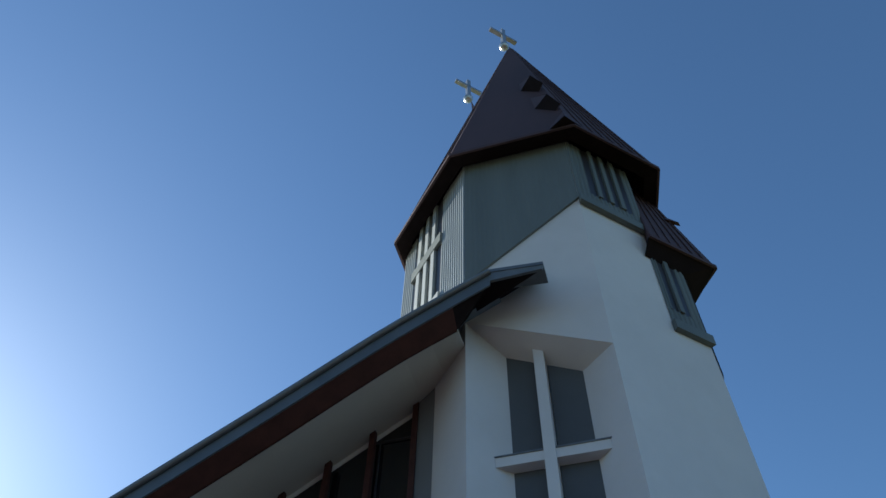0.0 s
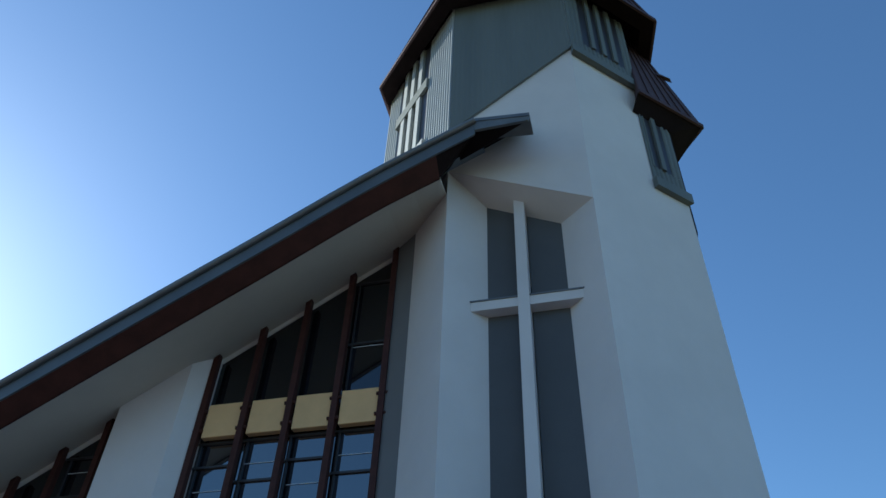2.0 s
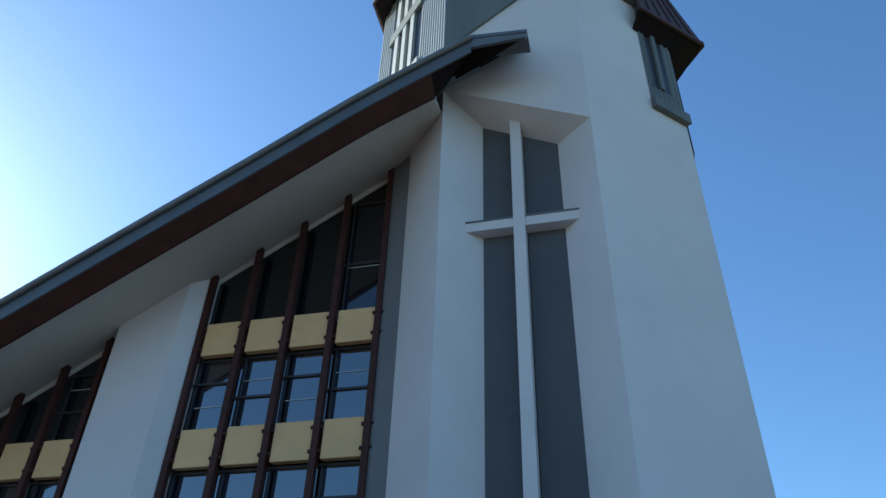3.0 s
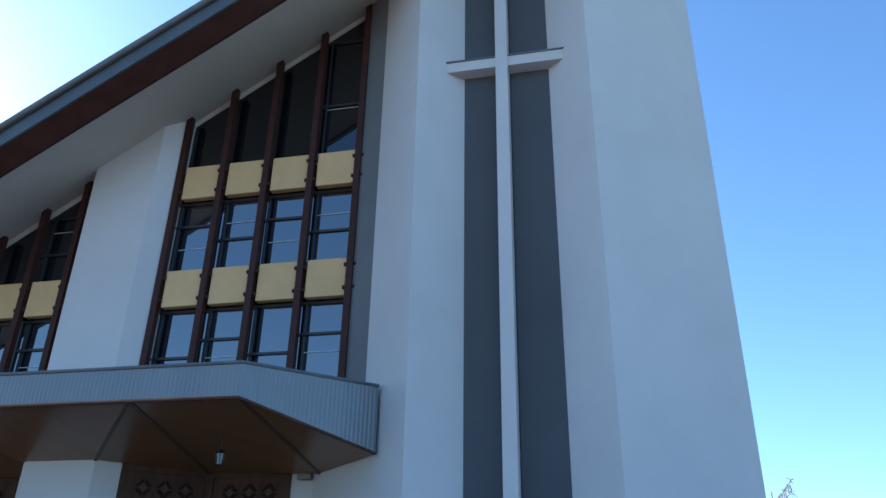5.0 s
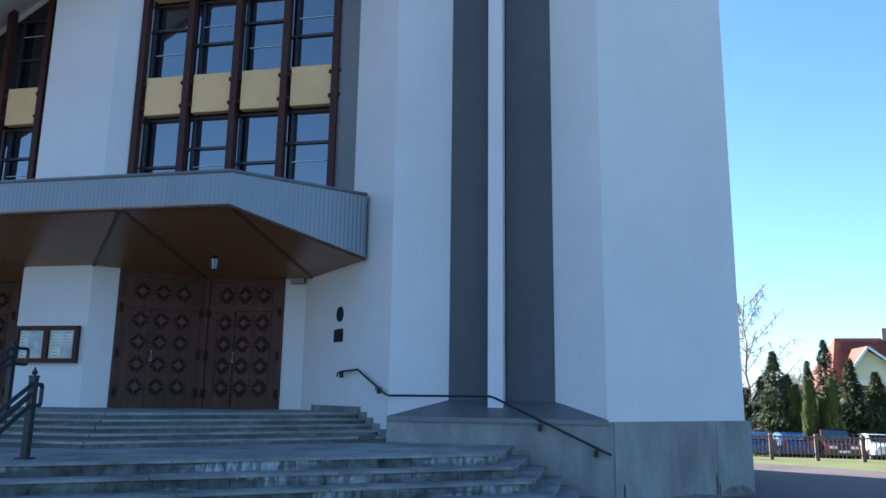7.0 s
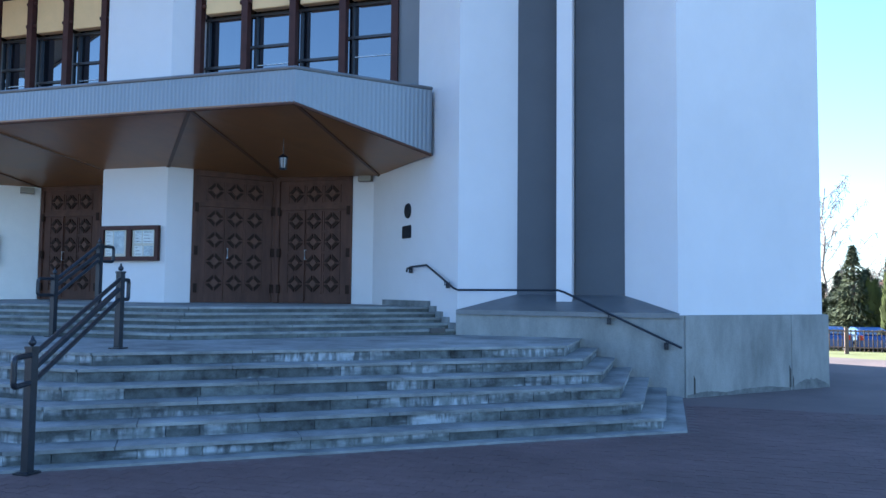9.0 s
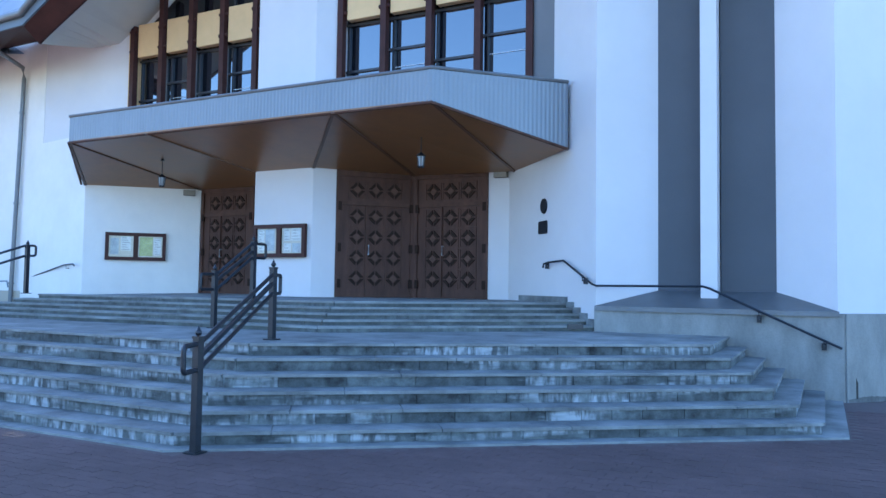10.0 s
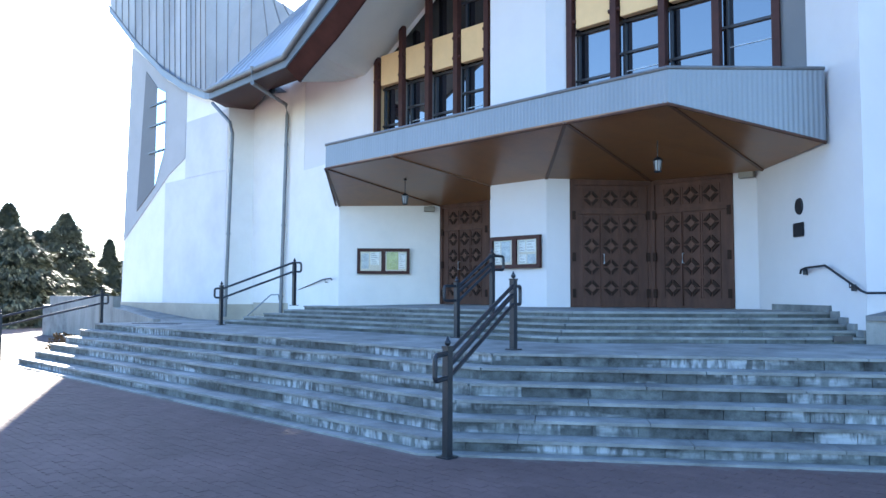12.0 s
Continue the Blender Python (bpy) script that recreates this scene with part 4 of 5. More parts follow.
    for i in range(n * 4 + 1):
        f = i / (n * 4)
        p = a.lerp(b, f) + out * (deep if i % 4 in (1, 2) else 0)
        lo, hi = bm.verts.new((p.x, p.y, z0a + (z0b - z0a) * f)), bm.verts.new((p.x, p.y, z1))
        if prev:
            bm.faces.new((prev[0], lo, hi, prev[1]))
        prev = (lo, hi)


bm = bm_new()
ribbed_band(bm, cl, cc, 4.93, 4.93, CZ, (0, -1))
part("front_band", bm, ZINC, can)
bm = bm_new()
ribbed_band(bm, cc, cr, 4.93, 4.28, CZ, (0.74, -0.67), 0.085, 0.005)
part("return_band", bm, ZINC, can)
bm = bm_new()
ribbed_band(bm, (-18.0, 13.5), cl, 4.3, 4.93, CZ, (-0.7, -0.7))
part("end_band", bm, ZINC, can)
bm = bm_new()
tube(bm, [(-18.0, 13.5, CZ), (*cl, CZ), (*cc, CZ), (*cr, CZ)], 0.035, 8)
part("top_trim", bm, FLASH, can)
bm = bm_new()
tube(bm, [(-18.0, 13.5, 4.29), (*cl, 4.92), (*cc, 4.92), (*cr, 4.27)], 0.03, 8)
part("bottom_trim", bm, DOOR, can)
bm = bm_new()
prism(bm, [(cl[0] + 0.02, cl[1] + 0.04), (cc[0] - 0.02, cc[1] + 0.04), (cr[0] - 0.03, cr[1] + 0.03), (-6.5, 15.9), (-15.8, 15.9), (-17.94, 13.54)], CZ - 0.2, [CZ - 0.01, CZ - 0.01, CZ - 0.01, CZ + 0.1, CZ + 0.1, CZ + 0.05])
part("top_sheet", bm, ROOF_GREY, can)
F1, F2 = (-8.42, 11.56), (-13.39, 11.56)
ZB, ZD = 4.93, 4.30
S = {"l": (*cl, ZB), "f2": (*F2, ZB), "f1": (*F1, ZB), "c": (*cc, ZB), "r": (*cr, 4.28), "in": (-6.25, 15.45, 4.24), "dc": (*DC, 4.31), "p1": (P1X, YP, 4.36), "p2": (P2X, YP, 4.36), "d2": (-12.35, 15.66, 4.29), "d2l": (-15.8, 15.66, 4.29), "wl": (-17.9, 13.55, 4.27)}
for keys in (("c", "r", "in"), ("f1", "c", "in", "dc"), ("f1", "dc", "p1"), ("f1", "p1", "p2", "f2"), ("f2", "p2", "d2"), ("f2", "d2", "d2l"), ("l", "f2", "d2l"), ("l", "d2l", "wl")):
    bm = bm_new()
    pts = [Vector(S[k]) for k in keys]
    if len(pts) == 4:
        slab(bm, [pts[0], pts[1], pts[2]], (0, 0, 0.03))
        slab(bm, [pts[0], pts[2], pts[3]], (0, 0, 0.03))
    else:
        slab(bm, pts, (0, 0, 0.03))
    part("soffit_panel", bm, WOOD_SOFFIT, can, "varnished brown board soffit")
for a, b in (("f1", "dc"), ("c", "in"), ("f1", "p1"), ("f2", "d2"), ("f2", "p2"), ("l", "d2l"), ("l", "wl")):
    bm = bm_new()
    beam(bm, Vector(S[a]) - Vector((0, 0, 0.01)), Vector(S[b]) - Vector((0, 0, 0.01)), 0.07, 0.03)
    part("cover_strip", bm, STRIP_WOOD, can)

# ---------------------------------------------------------------- doors
def door_leafs(name, a, b, z0, z1, label):
    """One side of the entrance: transom, two leaves, carved lozenges, hinges and a handle; built along x, then laid from a to b."""
    a, b = Vector((*a, 0)), Vector((*b, 0))
    L = (b - a).length
    d = (b - a).normalized()
    t = thing(name, label, "door", kind="structure")
    t.matrix_world = Matrix(((d.x, -d.y, 0, a.x), (d.y, d.x, 0, a.y), (0, 0, 1, z0), (0, 0, 0, 1)))
    H = z1 - z0
    bm = bm_new()
    box(bm, 0, L, 0.02, 0.12, 0, H)
    part("leaf", bm, DOOR, t, "dark brown carved oak leaf")
    bm = bm_new()
    box(bm, 0, L, -0.012, 0.03, H, H + 0.07)
    part("head_trim", bm, DOOR, t)
    bm = bm_new()
    for x0, x1, zz0, zz1 in ((0, 0.09, 0, H), (L - 0.09, L, 0, H), (0.09, L - 0.09, H - 0.1, H), (0.09, L - 0.09, H * 0.735, H * 0.765), (0.28 + (L - 0.56) / 3 - 0.015, 0.28 + (L - 0.56) / 3 + 0.015, 0.05, H * 0.735)):
        box(bm, x0, x1, -0.03, 0.03, zz0, zz1)
    part("door_frame", bm, DOOR, t)
    w = (L - 0.56) / 3
    for col in range(3):
        for row in range(5):
            cx = 0.28 + w * (col + 0.5)
            if row == 4:
                cz, hh = H * 0.86, H * 0.155
            else:
                hh = H * 0.165
                cz = 0.20 + hh * (row + 0.5)
            bm = bm_new()
            r1, r0 = min(w, hh) * 0.46, min(w, hh) * 0.26
            for k in range(4):
                q = [Vector((math.cos(radians(90 * k + e)), 0, math.sin(radians(90 * k + e)))) for e in (0, 90)]
                g = 0.12
                p0, p1 = q[0].lerp(q[1], g), q[0].lerp(q[1], 1 - g)
                c0 = Vector((cx, 0.012, cz))
                slab(bm, [c0 + p0 * r1, c0 + p1 * r1, c0 + p1 * r0, c0 + p0 * r0], (0, -0.025, 0))
            # Strokes stand proud; the carving's shade is only in their colour.
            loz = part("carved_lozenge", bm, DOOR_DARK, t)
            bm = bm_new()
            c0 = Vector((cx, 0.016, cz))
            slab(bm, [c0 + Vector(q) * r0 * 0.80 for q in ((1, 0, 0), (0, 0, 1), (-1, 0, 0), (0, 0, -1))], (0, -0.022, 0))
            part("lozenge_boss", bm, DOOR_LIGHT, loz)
            bm = bm_new()
            x0, x1, zz0, zz1 = cx - w * 0.46, cx + w * 0.46, cz - hh * 0.46, cz + hh * 0.46
            for e in ((x0, x1, zz0, zz0 + 0.018), (x0, x1, zz1 - 0.018, zz1), (x0, x0 + 0.018, zz0, zz1), (x1 - 0.018, x1, zz0, zz1)):
                box(bm, e[0], e[1], 0.004, 0.022, e[2], e[3])
            part("panel_moulding", bm, DOOR, t)
    for zz in (0.22, H * 0.36, H * 0.69):
        for x0 in (0.05, L - 0.13):
            bm = bm_new()
            box(bm, x0, x0 + 0.08, -0.05, 0.0, zz, zz + 0.2)
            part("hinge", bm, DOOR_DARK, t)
    bm = bm_new()
    hx = 0.33 + (L - 0.56) / 3
    tube(bm, [(hx, 0.0, 1.0), (hx, -0.07, 1.0), (hx, -0.07, 1.22), (hx, 0.0, 1.22)], 0.012, 6)
    part("handle", bm, CROSS_METAL, t)
    return t


door_leafs("door_1", jl, DC, Z_SILL, 4.31, "carved dark oak door, closed, under the canopy")
door_leafs("door_2", DC, (-6.97, 15.65), Z_SILL, 4.31, "carved dark oak door, closed, with a bright handle")
door_leafs("door_3", (-15.75, 15.65), (-13.85, 15.65), Z_SILL, 4.29, "carved dark oak door, closed, behind the pier")
bm = bm_new()
prism(bm, [(-13.85, 15.66), (-12.3, 15.66), (-12.3, 16.0), (-13.85, 16.0)], 0.8, 4.3)
structure("wall_behind_pier", bm, PLASTER, "white rendered wall behind the pier", "wall")

# ---------------------------------------------------------------- side wing window
wing = thing("window_3", "narrow tall side window with a grey painted surround", "window", kind="structure")
bm = bm_new()
slab(bm, [(-32.24, 13.28, 12.3), (-30.88, 13.28, 11.5), (-28.78, 13.28, 10.15), (-27.13, 13.28, 9.4), (-27.15, 13.28, 6.83), (-28.48, 13.28, 6.32), (-32.60, 13.28, 3.9), (-32.50, 13.28, 6)], (0, 0.05, 0))
part("surround", bm, SURROUND, wing, "grey painted surround")
bm = bm_new()
slab(bm, [(-30.73, 13.25, 10.93), (-29.60, 13.25, 10.01), (-29.62, 13.25, 5.99), (-31.28, 13.25, 5.1)], (0, 0.04, 0))
part("reveal", bm, GREY_STRIP, wing)
bm = bm_new()
slab(bm, [(-29.60, 13.245, 10.01), (-28.85, 13.245, 9.69), (-28.82, 13.245, 7.39), (-29.62, 13.245, 5.99)], (0, 0.04, 0))
part("glass", bm, MIRROR_GLASS, wing)
for zz in (7.35, 8.45, 9.3):
    bm = bm_new()
    box(bm, -30.18, -28.83, 13.20, 13.24, zz, zz + 0.07)
    part("glazing_bar", bm, FRAME, wing)

# ---------------------------------------------------------------- boards, plaques, lamps
def notice_board(name, a, b, z0, z1, sheets, label):
    """A glazed case with two panes and pinned sheets, laid along the wall from a to b."""
    a, b = Vector((*a, 0)), Vector((*b, 0))
    L, d = (b - a).length, (b - a).normalized()
    t = thing(name, label, "notice board")
    t.matrix_world = Matrix(((d.x, -d.y, 0, a.x), (d.y, d.x, 0, a.y), (0, 0, 1, z0), (0, 0, 0, 1)))
    H = z1 - z0
    bm = bm_new()
    box(bm, 0.02, L - 0.02, -0.05, 0.0, 0.02, H - 0.02)
    part("back", bm, SOFFIT, t)
    bm = bm_new()
    for x0, x1, q0, q1 in ((0, 0.09, 0, H), (L - 0.09, L, 0, H), (0.09, L - 0.09, 0, 0.09), (0.09, L - 0.09, H - 0.09, H), (L / 2 - 0.06, L / 2 + 0.06, 0.09, H - 0.09)):
        box(bm, x0, x1, -0.11, -0.02, q0, q1)
    part("frame", bm, BROWN, t, "dark brown frame")
    for x0, x1, q0, q1, mat in sheets:
        bm = bm_new()
        box(bm, x0 * L, x1 * L, -0.056, -0.051, q0 * H, q1 * H)
        sheet = part("sheet", bm, mat, t)
        if mat is PAPER:
            n = max(2, int((q1 - q0) * H / 0.06))
            for k in range(n):
                zz = q0 * H + (k + 0.5) * (q1 - q0) * H / n
                bm = bm_new()
                box(bm, (x0 + 0.02) * L, (x1 - 0.02 - 0.03 * (k % 3)) * L, -0.0575, -0.0565, zz - 0.006, zz + 0.006)
                part("printed_line", bm, GREY_STRIP, sheet)
    for x0, x1 in ((0.07, L / 2 - 0.04), (L / 2 + 0.04, L - 0.07)):
        bm = bm_new()
        box(bm, x0, x1, -0.075, -0.07, 0.07, H - 0.07)
        p = part("pane", bm, CLEAR, t)
        p.visible_shadow = False
    return t


CLEAR = bpy.data.materials.new("clear_glass")
CLEAR.use_nodes = True
cb = CLEAR.node_tree.nodes["Principled BSDF"]
cb.inputs["Roughness"].default_value, cb.inputs["Transmission Weight"].default_value, cb.inputs["IOR"].default_value = 0.02, 1.0, 1.3
GREEN_SHEET = material("green_poster", (0.42, 0.50, 0.20), 0.8, var=0.3, scale=6, bump=0)
BLUE_SHEET = material("pale_blue_poster", (0.45, 0.52, 0.60), 0.8, var=0.3, scale=6, bump=0)
notice_board("notice_board", (-12.26, 13.92), (-10.74, 13.92), 2.29, 3.06, ((0.08, 0.2, 0.15, 0.85, PAPER), (0.22, 0.4, 0.2, 0.85, BLUE_SHEET), (0.58, 0.70, 0.5, 0.86, PAPER), (0.72, 0.9, 0.5, 0.86, PAPER), (0.58, 0.72, 0.14, 0.42, PAPER), (0.74, 0.9, 0.14, 0.42, BLUE_SHEET)), "dark framed glazed notice board on the white pier")
notice_board("notice_board", (-17.50, 13.93), (-16.41, 15.02), 2.26, 3.01, ((0.08, 0.22, 0.2, 0.8, BLUE_SHEET), (0.25, 0.42, 0.35, 0.85, PAPER), (0.56, 0.78, 0.16, 0.86, GREEN_SHEET), (0.79, 0.92, 0.2, 0.8, PAPER)), "dark framed notice board with a green poster")


def wall_frame(s, z):
    """Pose on the tower's left face, s metres from its front corner; local x along the wall, y into it."""
    p = Vector((*TL, 0)) + N45 * s
    d = -N45
    return Matrix(((d.x, -d.y, 0, p.x), (d.y, d.x, 0, p.y), (0, 0, 1, z), (0, 0, 0, 1)))


bm = bm_new()
bmesh.ops.create_cone(bm, segments=28, radius1=0.15, radius2=0.14, depth=0.03, cap_ends=True, matrix=Matrix.Rotation(radians(90), 4, "X"))
ob = part("oval_plaque", bm, IRON)
ob.matrix_world = wall_frame(2.06, 3.31) @ Matrix.Translation((0, -0.02, 0)) @ Matrix.Diagonal((0.95, 1, 1.05, 1))
tagged(ob, "dark oval metal plaque on the white wall", "plaque")
bm = bm_new()
box(bm, -0.19, 0.19, -0.04, -0.002, -0.13, 0.13)
bmesh.ops.bevel(bm, geom=bm.edges[:], offset=0.012, segments=2, affect="EDGES")
ob = part("square_plaque", bm, IRON)
ob.matrix_world = wall_frame(2.09, 2.88)
tagged(ob, "dark square metal plaque under the oval one", "plaque")
for m in (pose(-6.62, 15.60, 4.13), pose(-15.98, 15.40, 4.10, 0, 0, 45)):
    bm = bm_new()
    box(bm, -0.16, 0.16, -0.14, -0.002, 0, 0.15)
    bmesh.ops.bevel(bm, geom=bm.edges[:], offset=0.01, segments=1, affect="EDGES")
    ob = part("wall_speaker", bm, BEIGE)
    ob.matrix_world = m
    tagged(ob, "small beige loudspeaker box under the canopy", "loudspeaker")

LAMP_GLASS = material("frosted_lamp_glass", (0.30, 0.32, 0.34), 0.25, var=0.1, scale=8, bump=0)


def lantern(at, top):
    """A hanging six-sided lantern on a thin rod."""
    t = thing("hanging_lantern", "small hanging lantern with frosted glass under the canopy", "lantern", "lanterns under the canopy")
    t.matrix_world = Matrix.Translation(at)
    h = 0.2
    bm = bm_new()
    bmesh.ops.create_cone(bm, segments=6, radius1=0.055, radius2=0.085, depth=h, cap_ends=True, matrix=Matrix.Translation((0, 0, h / 2)))
    part("glass", bm, LAMP_GLASS, t)
    bm = bm_new()
    bmesh.ops.create_cone(bm, segments=6, radius1=0.11, radius2=0.025, depth=0.07, cap_ends=True, matrix=Matrix.Translation((0, 0, h + 0.045)))
    part("cap", bm, IRON, t)
    for k in range(6):
        a = radians(60 * k)
        bm = bm_new()
        tube(bm, [(0.057 * math.cos(a), 0.057 * math.sin(a), 0), (0.088 * math.cos(a), 0.088 * math.sin(a), h)], 0.009, 5)
        part("bar", bm, IRON, t)
    bm = bm_new()
    bmesh.ops.create_cone(bm, segments=6, radius1=0.05, radius2=0.08, depth=0.03, cap_ends=True, matrix=Matrix.Translation((0, 0, -0.015)))
    part("base", bm, IRON, t)
    bm = bm_new()
    tube(bm, [(0, 0, h + 0.08), (0, 0, top - at[2])], 0.009, 6)
    bmesh.ops.create_cone(bm, segments=12, radius1=0.05, radius2=0.02, depth=0.05, cap_ends=True, matrix=Matrix.Translation((0, 0, top - at[2] - 0.02)))
    part("rod", bm, IRON, t)


lantern((-7.35, 13.1, 4.06), 4.72)
lantern((-14.55, 13.1, 4.02), 4.68)

# ---------------------------------------------------------------- rails
def post(parent, x, y, z0, z1):
    """A square post with a plate, a collar and a pointed knob."""
    bm = bm_new()
    box(bm, x - 0.038, x + 0.038, y - 0.038, y + 0.038, z0, z1 - 0.07)
    box(bm, x - 0.08, x + 0.08, y - 0.08, y + 0.08, z0, z0 + 0.015)
    box(bm, x - 0.044, x + 0.044, y - 0.044, y + 0.044, z1 - 0.09, z1 - 0.065)
    p = part("post", bm, IRON, parent)
    bm = bm_new()
    bmesh.ops.create_uvsphere(bm, u_segments=12, v_segments=8, radius=0.034, matrix=Matrix.Translation((x, y, z1 - 0.03)))
    bmesh.ops.create_cone(bm, segments=10, radius1=0.02, radius2=0.002, depth=0.04, cap_ends=True, matrix=Matrix.Translation((x, y, z1 + 0.02)))
    part("knob", bm, IRON, p)


def loop_rail(parent, a, b, za, zb, gap, past, r=0.026):
    """Two bars joined by round loops past both posts."""
    A, B = Vector((*a, 0)), Vector((*b, 0))
    d = (B - A).normalized()
    a0, b0 = A - d * past, B + d * past

    def lift(p, z):
        return Vector((p.x, p.y, z))

    k = 0.045
    nrm = Vector((-d.y, d.x, 0))

    def end_loop(p, z, out):
        """Half a rounded rectangle, from the top bar round to the lower one."""
        path = []
        for cz, a0 in ((z - k, 90), (z - gap + k, 0)):
            for q in range(5):
                a = radians(a0 - 22.5 * q)
                e = p + out * (past - k + k * math.cos(a))
                path.append(lift(e, cz + k * math.sin(a)))
        return path

    pts = end_loop(A, za, -d)[::-1] + [lift(A + d * 0.04, za), lift(B - d * 0.04, zb)] + end_loop(B, zb, d) + [lift(B - d * 0.04, zb - gap), lift(A + d * 0.04, za - gap)]
    bm = bm_new()
    tube(bm, pts, r, 10, True, nrm)
    part("rail", bm, IRON, parent)


rail = thing("stair_railing", "black iron railing with three bars and looped ends", "railing", "railings on the steps")
post(rail, -5.66, 5.52, 0.0, 1.20)
post(rail, -6.72, 7.90, Z_LAND, 1.95)
loop_rail(rail, (-5.66, 5.52), (-6.72, 7.90), 1.06, 1.78, 0.25, 0.36)
bm = bm_new()
beam(bm, (-5.68, 5.57, 0.94), (-6.70, 7.85, 1.66), 0.045, 0.045)
part("middle_bar", bm, IRON, rail)
rail = thing("stair_railing", "black iron railing with three bars on the upper steps", "railing", "railings on the steps")
post(rail, -9.21, 9.42, Z_LAND, 1.94)
post(rail, -9.16, 10.3, Z_LAND + Z_UP, 2.48)
loop_rail(rail, (-9.21, 9.42), (-9.16, 10.3), 1.81, 2.37, 0.25, 0.3)
bm = bm_new()
beam(bm, (-9.21, 9.42, 1.69), (-9.16, 10.3, 2.25), 0.045, 0.045)
part("middle_bar", bm, IRON, rail)
rail = thing("stair_railing", "black iron railing with two looped bars by the wing", "railing", "railings on the steps")
post(rail, -16.62, 9.06, Z_LAND, 1.93)
post(rail, -15.5, 10.36, Z_SILL, 2.50)
loop_rail(rail, (-16.62, 9.06), (-15.5, 10.36), 1.79, 2.42, 0.22, 0.16)
rail = thing("stair_railing", "black iron railing with two bars at the end of the steps", "railing", "railings on the steps")
post(rail, -20.25, 7.67, 0.0, 1.74)
post(rail, -20.40, 5.37, 0.0, 1.24)
loop_rail(rail, (-20.40, 5.37), (-20.25, 7.67), 1.10, 1.62, 0.22, 0.16)

hand = thing("wall_handrail", "thin black iron handrail along the plinth and wall", "handrail", "handrails on the walls")
bm = bm_new()
tube(bm, [(-5.12, 14.13, 2.06), (-5.10, 14.11, 2.13), (-4.98, 14.0, 2.16), (-4.52, 13.55, 2.18), (-3.76, 12.79, 1.74), (-3.68, 12.76, 1.71), (-1.92, 12.76, 1.72), (-1.82, 12.76, 1.69), (0.07, 12.76, 0.81)], 0.02, 8)
part("bar", bm, IRON, hand)
for p, q in (((-5.0, 14.02, 2.15), (-5.05, 14.2, 2.10)), ((-4.0, 13.03, 1.87), (-3.95, 13.1, 1.80)), ((-1.08, 12.76, 1.34), (-1.08, 12.88, 1.22)), ((-0.17, 12.76, 0.93), (-0.17, 12.88, 0.83))):
    bm = bm_new()
    tube(bm, [p, (p[0], p[1], q[2]), q], 0.014, 6)
    box(bm, q[0] - 0.035, q[0] + 0.035, q[1] - 0.05, q[1] - 0.0, q[2] - 0.06, q[2] + 0.05)
    part("bracket", bm, IRON, hand)
hand = thing("wall_handrail", "thin black iron handrail on the white wall", "handrail", "handrails on the walls")
bm = bm_new()
tube(bm, [(-20.75, 14.06, 1.77), (-18.75, 13.62, 2.11), (-18.15, 13.45, 2.13), (-18.05, 13.42, 2.08)], 0.02, 8)
part("bar", bm, IRON, hand)
for x, y, z in ((-20.2, 13.95, 1.86), (-18.6, 13.58, 2.10)):
    bm = bm_new()
    tube(bm, [(x, y, z), (x, y, z - 0.08), (x + 0.05, y + 0.22, z - 0.08)], 0.013, 6)
    part("bracket", bm, IRON, hand)
hand = thing("wall_handrail", "thin grey handrail by the side wing", "handrail", "handrails on the walls")
bm = bm_new()
tube(bm, [(-19.35, 11.25, 0.9), (-17.98, 11.25, 1.60), (-17.88, 11.25, 1.64), (-17.53, 11.25, 1.645), (-17.49, 11.25, 1.5)], 0.018, 8)
part("bar", bm, ZINC, hand)

# ---------------------------------------------------------------- rainwater pipes
def pipe(pts, label):
    t = thing("downpipe", label, "downpipe", "rainwater pipes")
    bm = bm_new()
    tube(bm, pts, 0.06, 12)
    part("tube", bm, FLASH, t)
    for f in (0.15, 0.55, 0.9):
        a, b = Vector(pts[-2]), Vector(pts[-1])
        p = a.lerp(b, f)
        bm = bm_new()
        bmesh.ops.create_cone(bm, segments=12, radius1=0.075, radius2=0.075, depth=0.06, cap_ends=True, matrix=Matrix.Translation(p))
        part("clip", bm, FLASH, t)


pipe([nearer((-20.6, 12.15, 8.72)), nearer((-20.56, 12.15, 8.2)), (-21.43, 13.98, 8.02), (-21.5, 14.08, 7.7), (-21.72, 14.08, 0.9)], "grey metal downpipe on the white wall")
pipe([(-24.6, 13.0, 8.45), (-23.5, 13.08, 7.6), (-23.38, 13.12, 7.2), (-23.63, 13.12, 0.88)], "grey metal downpipe beside the side wing")

grate = thing("drain_grate", "dark iron drain grate set in the landing", "drain grate")
bm = bm_new()
gd = (Vector((-17.77, 8.58, 0)) - Vector((-18.77, 7.92, 0)))
gm = Matrix.Translation((-18.27, 8.25, Z_LAND)) @ Matrix.Rotation(math.atan2(gd.y, gd.x), 4, "Z")
for sx in (-0.61, 0.59):
    box(bm, sx, sx + 0.02, -0.11, 0.11, 0.0, 0.012, gm)
for sy in (-0.11, 0.09):
    box(bm, -0.59, 0.59, sy, sy + 0.02, 0.0, 0.012, gm)
part("frame", bm, IRON, grate)
for k in range(24):
    bm = bm_new()
    box(bm, -0.58 + 0.049 * k, -0.555 + 0.049 * k, -0.09, 0.09, 0.0, 0.01, gm)
    part("bar", bm, IRON, grate)

bm = bm_new()
box(bm, -0.15, 0.15, -0.012, 0.02, -0.045, 0.045)
drain = part("drain_opening", bm, FRAME)
drain.matrix_world = Matrix.Translation((-4.0, 12.63, 1.0)) @ Matrix.Rotation(radians(45), 4, "Z")
